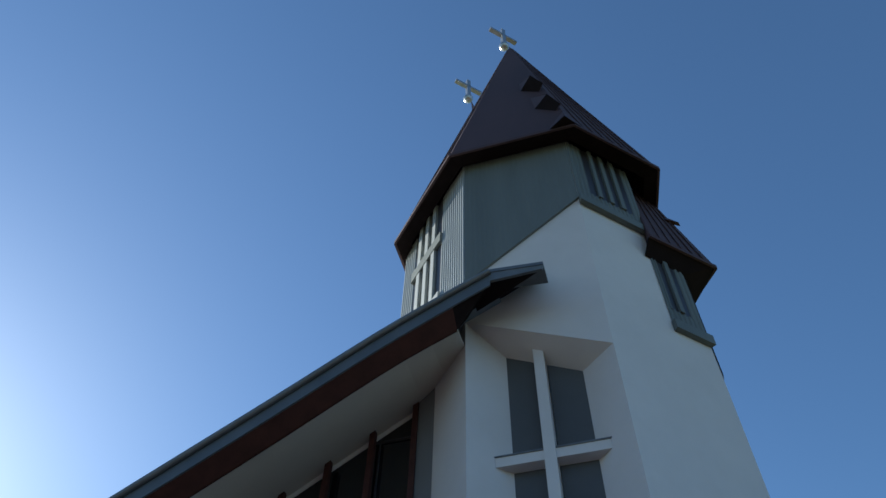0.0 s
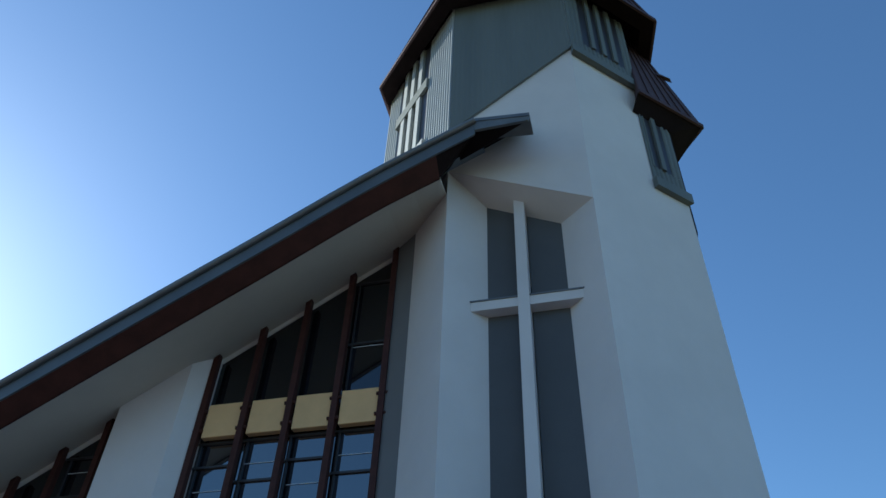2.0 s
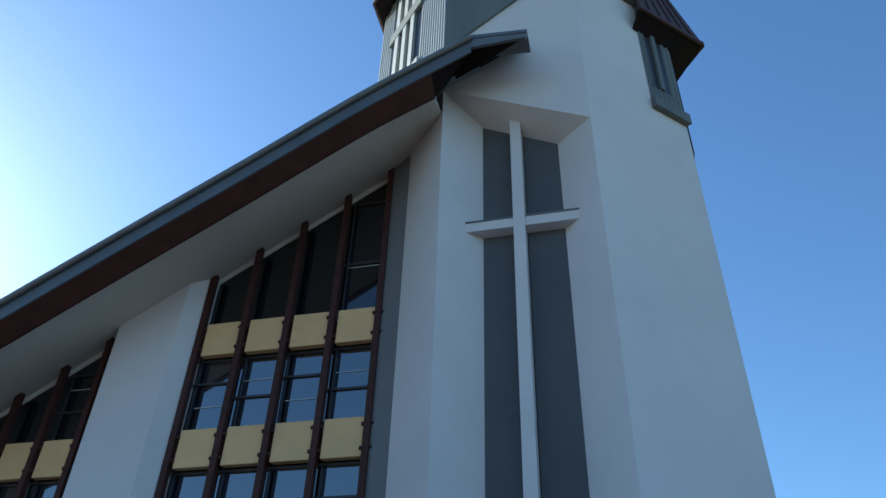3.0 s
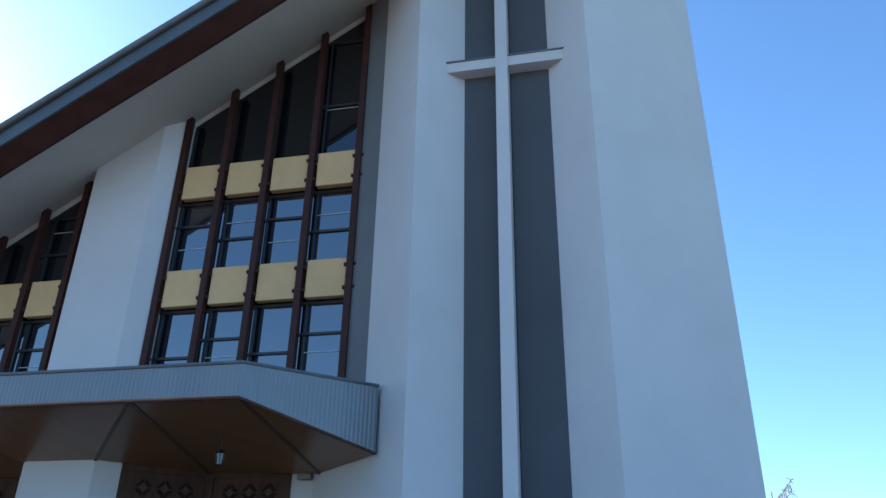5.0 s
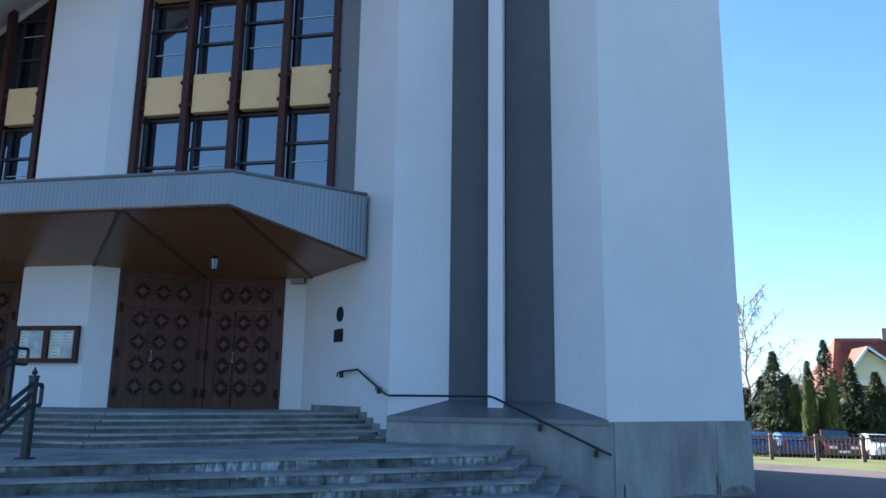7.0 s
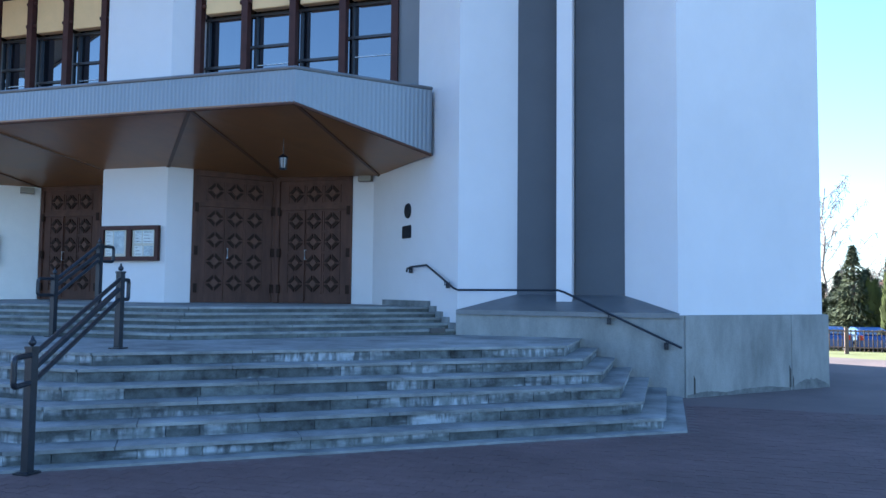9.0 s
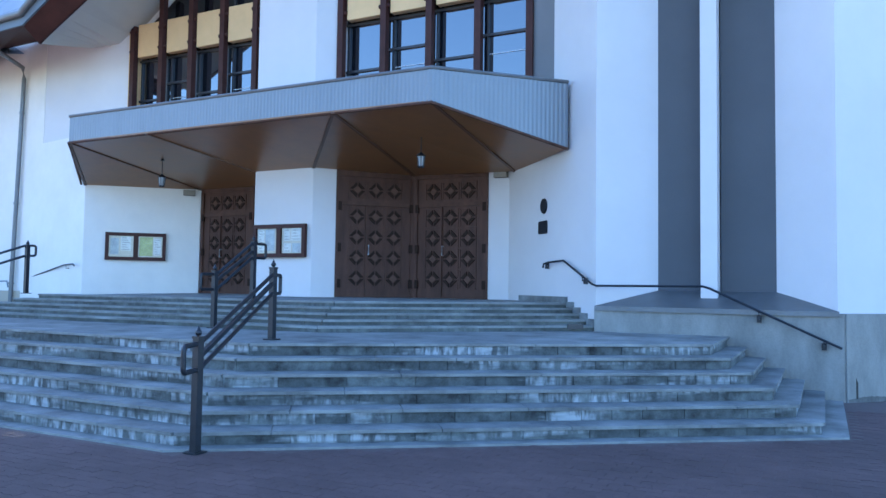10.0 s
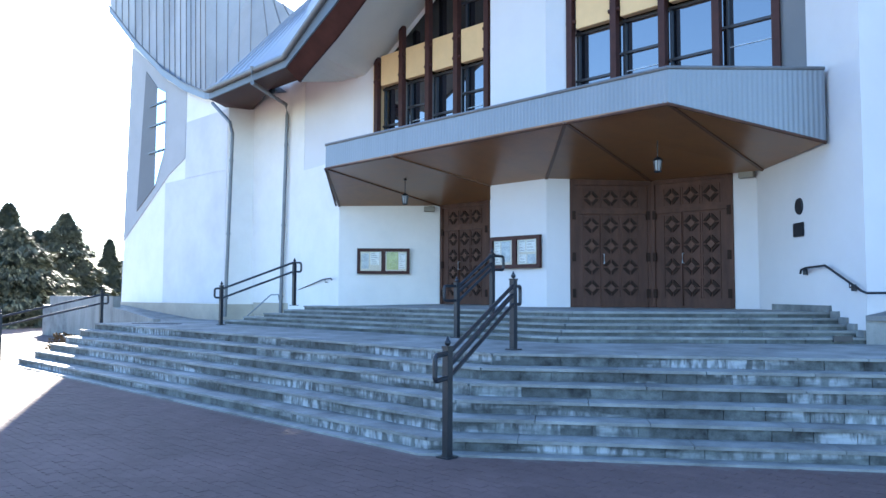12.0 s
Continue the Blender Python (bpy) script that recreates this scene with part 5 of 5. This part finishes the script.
tagged(drain, "small dark drain opening in the end of the step", "drain")

# ---------------------------------------------------------------- trees
BARK = material("grey_bark", (0.11, 0.085, 0.065), 0.9, var=0.3, scale=6, bump=0.6, bump_scale=25)
TWIG = material("pale_birch_bark", (0.27, 0.22, 0.19), 0.9, var=0.3, scale=8, bump=0.3)


def leaf_material(name, base):
    m = material(name, base, 0.7, var=0.45, scale=1.4, bump=0.0, grain=0.25, spec=0.2)
    b = m.node_tree.nodes["Principled BSDF"]
    b.inputs["Subsurface Weight"].default_value = 0.0
    return m


NEEDLE = leaf_material("dark_spruce_needles", (0.06, 0.072, 0.036))
THUJA = leaf_material("green_thuja", (0.066, 0.084, 0.024))
SOFT_NEEDLE = leaf_material("soft_grey_green_needles", (0.085, 0.095, 0.066))
BLUE_NEEDLE = leaf_material("grey_green_needles", (0.05, 0.068, 0.046))


def conifer(name, h, r, mat, seed, n=900, label="dense dark green spruce tree", full=0.12, droop=0.25, size=0.26, wave=0.2):
    """A spruce: tapered trunk, whorls of limbs and sprays of needles with gaps between."""
    rnd = random.Random(seed)
    t = thing(name, label, "tree", "trees behind the car park")
    bm = bm_new()
    tube(bm, [(0, 0, -0.3), (0.02, 0.01, h * 0.5), (0, 0, h * 0.97)], 0.06 + h * 0.008, 8)
    part("trunk", bm, BARK, t)
    vs, fs = [], []
    for k in range(n):
        z = h * (full * 0.4 + (1.02 - full * 0.4) * rnd.random() ** 1.25)
        rad = r * (1 - z / (h * 1.03)) ** 0.8 * (1 - wave + wave * math.sin(z * 5.1 + seed)) * rnd.uniform(0.35, 1.12)
        a = rnd.uniform(0, 2 * math.pi)
        c = Vector((rad * math.cos(a), rad * math.sin(a), z - droop * rad))
        out = Vector((math.cos(a), math.sin(a), rnd.uniform(-0.6, 0.35))).normalized()
        side = out.cross(Vector((0, 0, 1))).normalized()
        up_v = side.cross(out)
        s = size * rnd.uniform(0.6, 1.4) * (0.6 + 0.5 * (1 - z / h))
        tilt = rnd.uniform(-1, 1)
        side = (side + up_v * tilt).normalized()
        for j in range(3):
            w = s * rnd.uniform(0.25, 0.5)
            o = c + side * rnd.uniform(-s, s) * 0.5 + up_v * rnd.uniform(-s, s) * 0.3
            i0 = len(vs)
            vs += [o - side * w * 0.5, o + side * w * 0.5, o + out * s * rnd.uniform(0.8, 1.5) + side * rnd.uniform(-0.3, 0.3) * s - Vector((0, 0, s * 0.3))]
            fs.append((i0, i0 + 1, i0 + 2))
    me = bpy.data.meshes.new("crown")
    me.from_pydata(vs, [], fs)
    me.materials.append(mat)
    ob = new("crown", me)
    ob.parent = t
    return t


def column(name, h, r, seed, label="slim clipped green thuja"):
    """A slim thuja: upright sprays packed round a narrow spindle."""
    rnd = random.Random(seed)
    t = thing(name, label, "tree", "trees behind the car park")
    bm = bm_new()
    tube(bm, [(0, 0, -0.3), (0, 0, h * 0.9)], 0.06, 6)
    part("trunk", bm, BARK, t)
    vs, fs = [], []
    for k in range(1500):
        z = h * rnd.random()
        prof = (math.sin(math.pi * min(1, (z / h) * 0.62 + 0.3))) ** 0.7
        a = rnd.uniform(0, 2 * math.pi)
        rad = r * prof * rnd.uniform(0.7, 1.08) * (1 + 0.1 * math.sin(3 * a + z * 2))
        c = Vector((rad * math.cos(a), rad * math.sin(a), z))
        side = Vector((-math.sin(a), math.cos(a), rnd.uniform(-0.5, 0.5))).normalized()
        s = rnd.uniform(0.12, 0.28)
        i0 = len(vs)
        vs += [c - side * s * 0.4, c + side * s * 0.4, c + Vector((math.cos(a) * s * 0.5, math.sin(a) * s * 0.5, s * 1.4))]
        fs.append((i0, i0 + 1, i0 + 2))
    me = bpy.data.meshes.new("crown")
    me.from_pydata(vs, [], fs)
    me.materials.append(THUJA)
    ob = new("crown", me)
    ob.parent = t
    return t


def bare_tree(name, h, seed, label):
    """A leafless birch: a slender leader, rising limbs and hanging twigs."""
    rnd = random.Random(seed)
    t = thing(name, label, "tree")
    limbs, twigs = bm_new(), bm_new()
    lead = [Vector((0.012 * h * math.sin(2.1 * k), 0.01 * h * math.cos(1.7 * k), h * k / 10 - 0.3 * (k == 0))) for k in range(11)]
    for a, b, r in ((0, 4, 0.11), (3, 7, 0.075), (6, 10, 0.04)):
        tube(limbs, lead[a:b + 1], r * h / 10, 6)
    for k in range(22):
        f = 0.24 + 0.72 * k / 22
        p = lead[int(f * 10)].lerp(lead[int(f * 10) + 1], f * 10 - int(f * 10))
        a = 2.4 * k + rnd.uniform(-0.4, 0.4)
        out = Vector((math.cos(a), math.sin(a), 0))
        length = h * (0.38 - 0.26 * f) * rnd.uniform(0.7, 1.2)
        bough = [p, p + out * length * 0.45 + Vector((0, 0, length * 0.42)), p + out * length * 0.9 + Vector((0, 0, length * 0.95))]
        tube(limbs, bough, 0.028 * h / 10, 4)
        for m in range(7):
            g = 0.25 + 0.75 * m / 6
            q = bough[0].lerp(bough[1], g * 2) if g < 0.5 else bough[1].lerp(bough[2], g * 2 - 1)
            d = Vector((rnd.uniform(-1, 1), rnd.uniform(-1, 1), rnd.uniform(0.1, 0.9)))
            e = q + (out * 0.5 + d) * length * 0.22
            tube(twigs, [q, e], 0.017, 3)
            for n in range(8):
                w = q.lerp(e, rnd.uniform(0.4, 1.0))
                x = w + Vector((rnd.uniform(-0.3, 0.3), rnd.uniform(-0.3, 0.3), rnd.uniform(-0.6, 0.2)))
                tube(twigs, [w, w.lerp(x, 0.5) + Vector((0, 0, 0.03)), x], 0.014, 3)
    part("trunk", limbs, TWIG, t)
    tagged(part("twig_spray", twigs, TWIG, t), kind="stuff")
    return t


def put(t, x, y, z=None, turn=0):
    t.matrix_world = pose(x, y, ground_z(x, y) if z is None else z, 0, 0, turn)
    return t


def at_az(az, d):
    return -0.1 + d * math.sin(radians(az + 1.75)), d * math.cos(radians(az + 1.75))


spruces = [(10.2, 52, 5.8, 1.5, NEEDLE), (9.4, 55, 4.6, 1.3, BLUE_NEEDLE), (11.0, 54, 4.6, 1.25, NEEDLE), (13.4, 60, 7.2, 1.5, BLUE_NEEDLE), (12.31, 66, 6.1, 1.0, NEEDLE), (14.85, 50, 5.1, 1.05, NEEDLE), (16.3, 49, 4.3, 1.1, NEEDLE), (17.3, 51, 4.2, 1.3, BLUE_NEEDLE), (18.4, 52, 5.0, 1.4, NEEDLE), (8.3, 56, 4.0, 1.2, NEEDLE)]
for i, (az, d, h, r, mat) in enumerate(spruces):
    put(conifer("spruce", h * 1.08, r * 1.25, mat, 20 + i, 3000, "dense grey-green spruce tree" if mat is BLUE_NEEDLE else "dense dark green spruce tree"), *at_az(az, d))
for i, (az, d, h, r) in enumerate(((12.28, 49, 4.2, 0.4), (13.7, 49, 4.2, 0.42), (11.3, 52, 4.1, 0.7), (13.0, 53, 3.3, 0.6), (15.9, 51, 3.6, 0.6))):
    put(column("thuja", h, r, 60 + i), *at_az(az, d))
put(bare_tree("birch", 10.7, 5, "tall leafless birch with hanging twigs"), *at_az(8.5, 56))
put(bare_tree("birch", 5.4, 9, "small leafless birch between the spruces"), *at_az(11.4, 64))
for i, (az, d, h, r) in enumerate(((-71.3, 52, 6.5, 3.6), (-72.9, 55, 5.6, 4.0), (-74.7, 50, 6.7, 2.6), (-74.2, 44, 4.9, 4.4), (-76.4, 46, 6.0, 4.2), (-79, 46, 7.0, 4.2), (-83, 44, 6.4, 4.2), (-70.2, 58, 3.6, 3.4), (-68.5, 62, 5.6, 1.6), (-67.6, 66, 4.2, 2.6))):
    x, y = -0.26 + d * math.sin(radians(az)), d * math.cos(radians(az))
    put(conifer("spruce", h, r, SOFT_NEEDLE, 80 + i, 11000, "broad grey-green spruce against the light", 0.1, 0.05, 0.3, 0.16), x, y, 0.0)
rnd = random.Random(4)
vs, fs = [], []
for k in range(420):
    a, z = rnd.uniform(0, 6.28), rnd.random()
    rad = 0.75 * math.sqrt(rnd.random()) * (1.1 - z * 0.6)
    c = Vector((rad * math.cos(a) * 1.5, rad * math.sin(a), z * 0.75))
    s = Vector((rnd.uniform(-1, 1), rnd.uniform(-1, 1), rnd.uniform(-1, 1))).normalized() * 0.07
    u = Vector((rnd.uniform(-1, 1), rnd.uniform(-1, 1), rnd.uniform(0, 1))).normalized() * 0.14
    i0 = len(vs)
    vs += [c - s, c + s, c + u]
    fs.append((i0, i0 + 1, i0 + 2))
me = bpy.data.meshes.new("shrub")
me.from_pydata(vs, [], fs)
me.materials.append(leaf_material("brown_dry_shrub", (0.12, 0.075, 0.035)))
put(tagged(new("shrub", me), "low brown winter shrub beside the steps", "shrub"), -22.4, 7.5, 0.0).scale = (0.62, 0.62, 0.7)

# ---------------------------------------------------------------- ramp beside the steps
ramp = thing("ramp", "pale concrete ramp with a low parapet", "ramp", kind="structure")
bm = bm_new()
prism(bm, [(-32.2, 10.3), (-24.8, 9.78), (-24.8, 10.03), (-32.2, 10.55)], -0.1, 1.56)
prism(bm, [(-24.79, 9.78), (-21.3, 9.54), (-21.3, 9.74), (-24.79, 10.0)], -0.1, [1.22, 0.93, 0.93, 1.22])
part("parapet", bm, PLINTH, ramp)
bm = bm_new()
prism(bm, [(-26, 9.93), (-21.2, 9.58), (-19.6, 9.5), (-19.6, 14.3), (-26, 14.3)], -0.1, 0.74)
prism(bm, [(-33, 10.3), (-26.003, 9.93), (-26.003, 13.4), (-33, 13.4)], -0.1, [1.2, 0.74, 0.74, 1.2])
part("deck", bm, TREAD, ramp)

# ---------------------------------------------------------------- house behind the car park
TILE = material("red_roof_tiles", (0.20, 0.062, 0.036), 0.8, var=0.3, scale=1.2, bump=0.3, bump_scale=12, grain=0.15)
CREAM = material("cream_house_render", (0.66, 0.60, 0.42), 0.9, var=0.1, scale=0.6, bump=0.2)
house = thing("house", "cream house with a red tiled roof and a gabled dormer", "house")
HX, HY = 25.85, 72.0
hz = ground_z(HX, HY)
bm = bm_new()
box(bm, HX - 5.5, HX + 9, HY, HY + 9, hz, 3.6)
part("wall", bm, CREAM, house)
bm = bm_new()
ridge = 7.6
R = [Vector(p) for p in ((HX - 6.3, HY - 0.9, 2.9), (HX + 9.5, HY - 0.9, 2.9), (HX + 9.5, HY + 4.5, ridge), (HX - 4.2, HY + 4.5, ridge), (HX - 6.3, HY + 10, 2.9), (HX + 9.5, HY + 10, 2.9))]
slab(bm, [R[0], R[1], R[2], R[3]], (0, 0, -0.15))
slab(bm, [R[4], R[5], R[2], R[3]], (0, 0, -0.15))
slab(bm, [R[0], R[3], R[4]], (0.1, 0, -0.15))
roof_h = part("roof", bm, TILE, house)
for k in range(1, 24):
    f = k / 24
    bm = bm_new()
    beam(bm, R[0].lerp(R[3], f) + Vector((0, -0.03, 0.03)), R[1].lerp(R[2], f) + Vector((0, -0.03, 0.03)), 0.05, 0.035)
    part("tile_course", bm, TILE, roof_h)
bm = bm_new()
box(bm, HX - 0.2, HX + 0.6, HY + 4.2, HY + 4.9, ridge - 0.6, ridge + 0.9)
part("chimney", bm, PLINTH, roof_h)
DXc = 22.65
bm = bm_new()
g = [(DXc - 1.05, HY - 0.6, 1.5), (DXc + 1.9, HY - 0.6, 1.5), (DXc + 1.9, HY - 0.6, 4.9), (DXc, HY - 0.6, 6.2), (DXc - 1.05, HY - 0.6, 4.9)]
slab(bm, g, (0, 4, 0))
gable = part("gable", bm, CREAM, house)
bm = bm_new()
for s in (-1.35, 2.3):
    slab(bm, [(DXc, HY - 1.1, 6.5), (DXc + s, HY - 1.1, 4.7), (DXc + s, HY + 4, 4.7), (DXc, HY + 4, 6.5)], (0, 0, -0.15))
part("gable_roof", bm, TILE, house)
bm = bm_new()
for s in (-1.35, 2.3):
    beam(bm, (DXc, HY - 1.12, 6.4), (DXc + s, HY - 1.12, 4.6), 0.06, 0.2)
part("barge_board", bm, PAPER, house)
bm = bm_new()
box(bm, DXc - 0.8, DXc + 0.8, HY - 0.66, HY - 0.61, 1.8, 3.5)
win = part("window", bm, GLASS, house)
bm = bm_new()
for x0, x1, z0, z1 in ((-0.9, -0.8, 1.7, 3.6), (0.8, 0.9, 1.7, 3.6), (-0.9, 0.9, 3.5, 3.6), (-0.9, 0.9, 1.7, 1.8), (-0.05, 0.05, 1.8, 3.5)):
    box(bm, DXc + x0, DXc + x1, HY - 0.7, HY - 0.62, z0, z1)
part("window_frame", bm, PAPER, win)
bm = bm_new()
box(bm, DXc - 2.2, DXc + 2.2, HY - 1.6, HY - 0.6, 0.9, 1.05)
box(bm, DXc - 2.2, DXc + 2.2, HY - 1.6, HY - 1.52, 1.05, 1.9)
part("balcony", bm, PAPER, house)

# ---------------------------------------------------------------- cars and fence
TYRE = material("black_rubber", (0.02, 0.02, 0.02), 0.85, var=0.2, scale=10, bump=0.2)
RIM = material("alloy_rim", (0.45, 0.45, 0.46), 0.35, metal=0.8, var=0.1, scale=10, bump=0)
TAIL = material("red_tail_lamp", (0.35, 0.012, 0.012), 0.2, var=0.1, scale=10, bump=0)
HEAD = material("clear_head_lamp", (0.6, 0.62, 0.65), 0.15, var=0.1, scale=10, bump=0)


def paint(name, c):
    m = material(name, c, 0.3, var=0.06, scale=1.0, bump=0, grain=0.01)
    m.node_tree.nodes["Principled BSDF"].inputs["Coat Weight"].default_value = 0.8
    return m


def car(mat, label, tall=1.47):
    """A parked hatchback, nose towards -y, built from a bent body section."""
    t = thing("car", label, "car", "parked cars")
    L, Wd = 4.1, 1.74
    prof = [(-2.05, 0.32), (-2.08, 0.62), (-1.95, 0.80), (-1.05, 0.93), (-0.45, tall - 0.03), (0.4, tall), (1.35, tall - 0.10), (1.95, 0.95), (2.05, 0.75), (2.03, 0.32)]
    bm = bm_new()
    rings = []
    for sx in (-1, -0.86, 0.86, 1):
        inset = 0.0 if abs(sx) < 1 else 1
        rings.append([bm.verts.new((sx * Wd / 2 * (1 if z < 1.0 else (0.80 if abs(sx) == 1 else 0.9)), y * (0.985 if inset else 1), z - (0.04 if inset and z > 0.5 else 0))) for y, z in prof])
    for a, b in zip(rings, rings[1:]):
        for k in range(len(prof)):
            j = (k + 1) % len(prof)
            bm.faces.new((a[k], a[j], b[j], b[k]))
    bm.faces.new(rings[0])
    bm.faces.new(rings[-1][::-1])
    body = part("body", bm, mat, t)
    bm = bm_new()
    slab(bm, [(-0.66, -1.03, 0.97), (0.66, -1.03, 0.97), (0.60, -0.50, tall - 0.08), (-0.60, -0.50, tall - 0.08)], (0, -0.03, 0.02))
    part("windscreen", bm, GLASS, t)
    bm = bm_new()
    slab(bm, [(-0.62, 1.90, 1.02), (0.62, 1.90, 1.02), (0.58, 1.44, tall - 0.14), (-0.58, 1.44, tall - 0.14)], (0, 0.03, 0.02))
    part("rear_window", bm, GLASS, t)
    for s in (-1, 1):
        bm = bm_new()
        slab(bm, [(s * 0.80, -0.85, 0.98), (s * 0.80, 1.6, 1.0), (s * 0.72, 1.2, tall - 0.14), (s * 0.72, -0.42, tall - 0.12)], (s * 0.03, 0, 0))
        part("side_window", bm, GLASS, t)
        bm = bm_new()
        box(bm, s * 0.52 - 0.17, s * 0.52 + 0.17, -2.09, -1.98, 0.62, 0.76)
        part("headlight", bm, HEAD, t)
        bm = bm_new()
        box(bm, s * 0.68 - 0.12, s * 0.68 + 0.12, 1.98, 2.07, 0.72, 0.98)
        part("tail_light", bm, TAIL, t)
        bm = bm_new()
        box(bm, s * 0.93 - 0.07, s * 0.93 + 0.07, -0.75, -0.65, 0.93, 1.05)
        part("mirror", bm, mat, t)
        for y in (-1.3, 1.3):
            bm = bm_new()
            bmesh.ops.create_cone(bm, segments=18, radius1=0.31, radius2=0.31, depth=0.2, cap_ends=True, matrix=Matrix.Translation((s * 0.78, y, 0.31)) @ Matrix.Rotation(radians(90), 4, "Y"))
            w = part("wheel", bm, TYRE, t)
            bm = bm_new()
            bmesh.ops.create_cone(bm, segments=14, radius1=0.19, radius2=0.19, depth=0.21, cap_ends=True, matrix=Matrix.Translation((s * 0.78, y, 0.31)) @ Matrix.Rotation(radians(90), 4, "Y"))
            part("rim", bm, RIM, w)
    bm = bm_new()
    box(bm, -0.26, 0.26, -2.11, -2.06, 0.42, 0.53)
    part("number_plate", bm, PAPER, t)
    bm = bm_new()
    box(bm, -0.5, 0.5, -2.10, -2.04, 0.34, 0.40)
    part("grille", bm, FRAME, t)
    return t


blue, maroon_p, white_p, silver = paint("blue_paint", (0.012, 0.05, 0.19)), paint("dark_maroon_paint", (0.06, 0.014, 0.022)), paint("white_paint", (0.78, 0.80, 0.82)), paint("pale_blue_paint", (0.34, 0.45, 0.58))
red_p = paint("red_paint", (0.30, 0.02, 0.035))
CARS = [(7.5, 47.5, blue, "blue hatchback parked by the fence", 180), (9.6, 48.2, blue, "blue hatchback parked by the fence", 180), (11.75, 47.6, maroon_p, "dark maroon car parked by the fence", 0), (13.7, 46.4, white_p, "white car parked by the fence", 0), (15.4, 48.0, silver, "pale blue car parked by the fence", 180), (17.6, 47.5, blue, "blue hatchback parked by the fence", 0), (8.9, 53.5, white_p, "white car in the second row", 0), (14.6, 53.5, red_p, "red car in the second row", 0), (5.2, 47.8, maroon_p, "dark maroon car parked by the fence", 0), (3.0, 47.6, white_p, "white car parked by the fence", 180)]
for x, y, mat, label, turn in CARS:
    put(car(mat, label, 1.58 if mat is maroon_p else 1.38), x + 1.0, y - 0.4, None, turn)
FENCE = material("brown_fence_paint", (0.13, 0.085, 0.065), 0.8, var=0.3, scale=5, bump=0.3)
fence = thing("fence", "low brown picket fence along the car park", "fence", kind="structure")
fy = 36.0
for k in range(14):
    x = -2.04 + 1.85 * k
    z = ground_z(x, fy)
    bm = bm_new()
    box(bm, x - 0.075, x + 0.075, fy - 0.075, fy + 0.075, z - 0.2, z + 1.12)
    part("post", bm, FENCE, fence)
    for zz in (0.25, 0.95):
        bm = bm_new()
        box(bm, x + 0.075, x + 1.775, fy - 0.02, fy + 0.02, z + zz, z + zz + 0.06)
        part("rail", bm, FENCE, fence)
    for j in range(1, 11):
        bm = bm_new()
        px = x + 1.85 * j / 11
        box(bm, px - 0.02, px + 0.02, fy - 0.035, fy - 0.02, z + 0.12, z + 1.05)
        part("picket", bm, FENCE, fence)

# ---------------------------------------------------------------- pavers of the square
def wavy_paver(w, d, wave):
    """One interlocking paver: wavy long sides, worn sloping edges, its top at z 0."""
    xs = [-w, -w / 2, 0, w / 2, w]
    wv = [0, wave, 0, wave, 0]
    e = 0.002
    ring = [(x, -d + k) for x, k in zip(xs, wv)] + [(x, d + k) for x, k in zip(xs[::-1], wv[::-1])]
    top = [(x * (1 - e / w), -d + e + k) for x, k in zip(xs, wv)] + [(x * (1 - e / w), d - e + k) for x, k in zip(xs[::-1], wv[::-1])]
    n = len(ring)
    verts = [(x, y, -0.02) for x, y in ring] + [(x, y, 0) for x, y in top]
    return verts, [tuple(range(n, 2 * n))] + [(i, (i + 1) % n, n + (i + 1) % n, n + i) for i in range(n)]


pv, pf = wavy_paver(0.1116, 0.0555, 0.02)
paver_mesh = bpy.data.meshes.new("paver")
paver_mesh.from_pydata(pv, [], pf)
paver_mesh.materials.append(PAVER)
square = bpy.data.objects["pavement"]
rnd = random.Random(12)
vs, fs = [], []
near = 0
COLS, ROWS_P = 134, 100
for j in range(ROWS_P):
    for i in range(COLS):
        # stretcher bond turned along the church front
        x = -21.5 + 0.225 * i + (0.1125 if j % 2 else 0)
        y = 1.2 + 0.1125 * j
        k = outline(-0.19, 0.12)
        if y > k[0][1] - 0.04 and x < k[1][0]:
            continue
        if x >= k[1][0] and x <= k[2][0] + 0.1 and y > k[1][1] + (x - k[1][0]) * (k[2][1] - k[1][1]) / (k[2][0] - k[1][0]) - 0.09:
            continue
        if x > 6 or (x > k[2][0] + 0.1 and y > 12.0):
            continue
        z = rnd.uniform(-0.002, 0.001)
        if near < 300 and -4.9 < x < -1.6 and 4.2 < y < 7.4:
            ob = new("paver", paver_mesh)
            ob.location = (x, y, z)
            ob.parent = square
            near += 1
            continue
        tx, ty = rnd.uniform(-0.012, 0.012), rnd.uniform(-0.012, 0.012)
        n0 = len(vs)
        vs += [(x + p[0], y + p[1], z + p[2] + p[0] * tx + p[1] * ty) for p in pv]
        fs += [tuple(n0 + q for q in f) for f in pf]
me = bpy.data.meshes.new("pavers")
me.from_pydata(vs, [], fs)
me.materials.append(PAVER)
ob = new("pavers", me)
ob.parent = square
tagged(ob, kind="stuff")
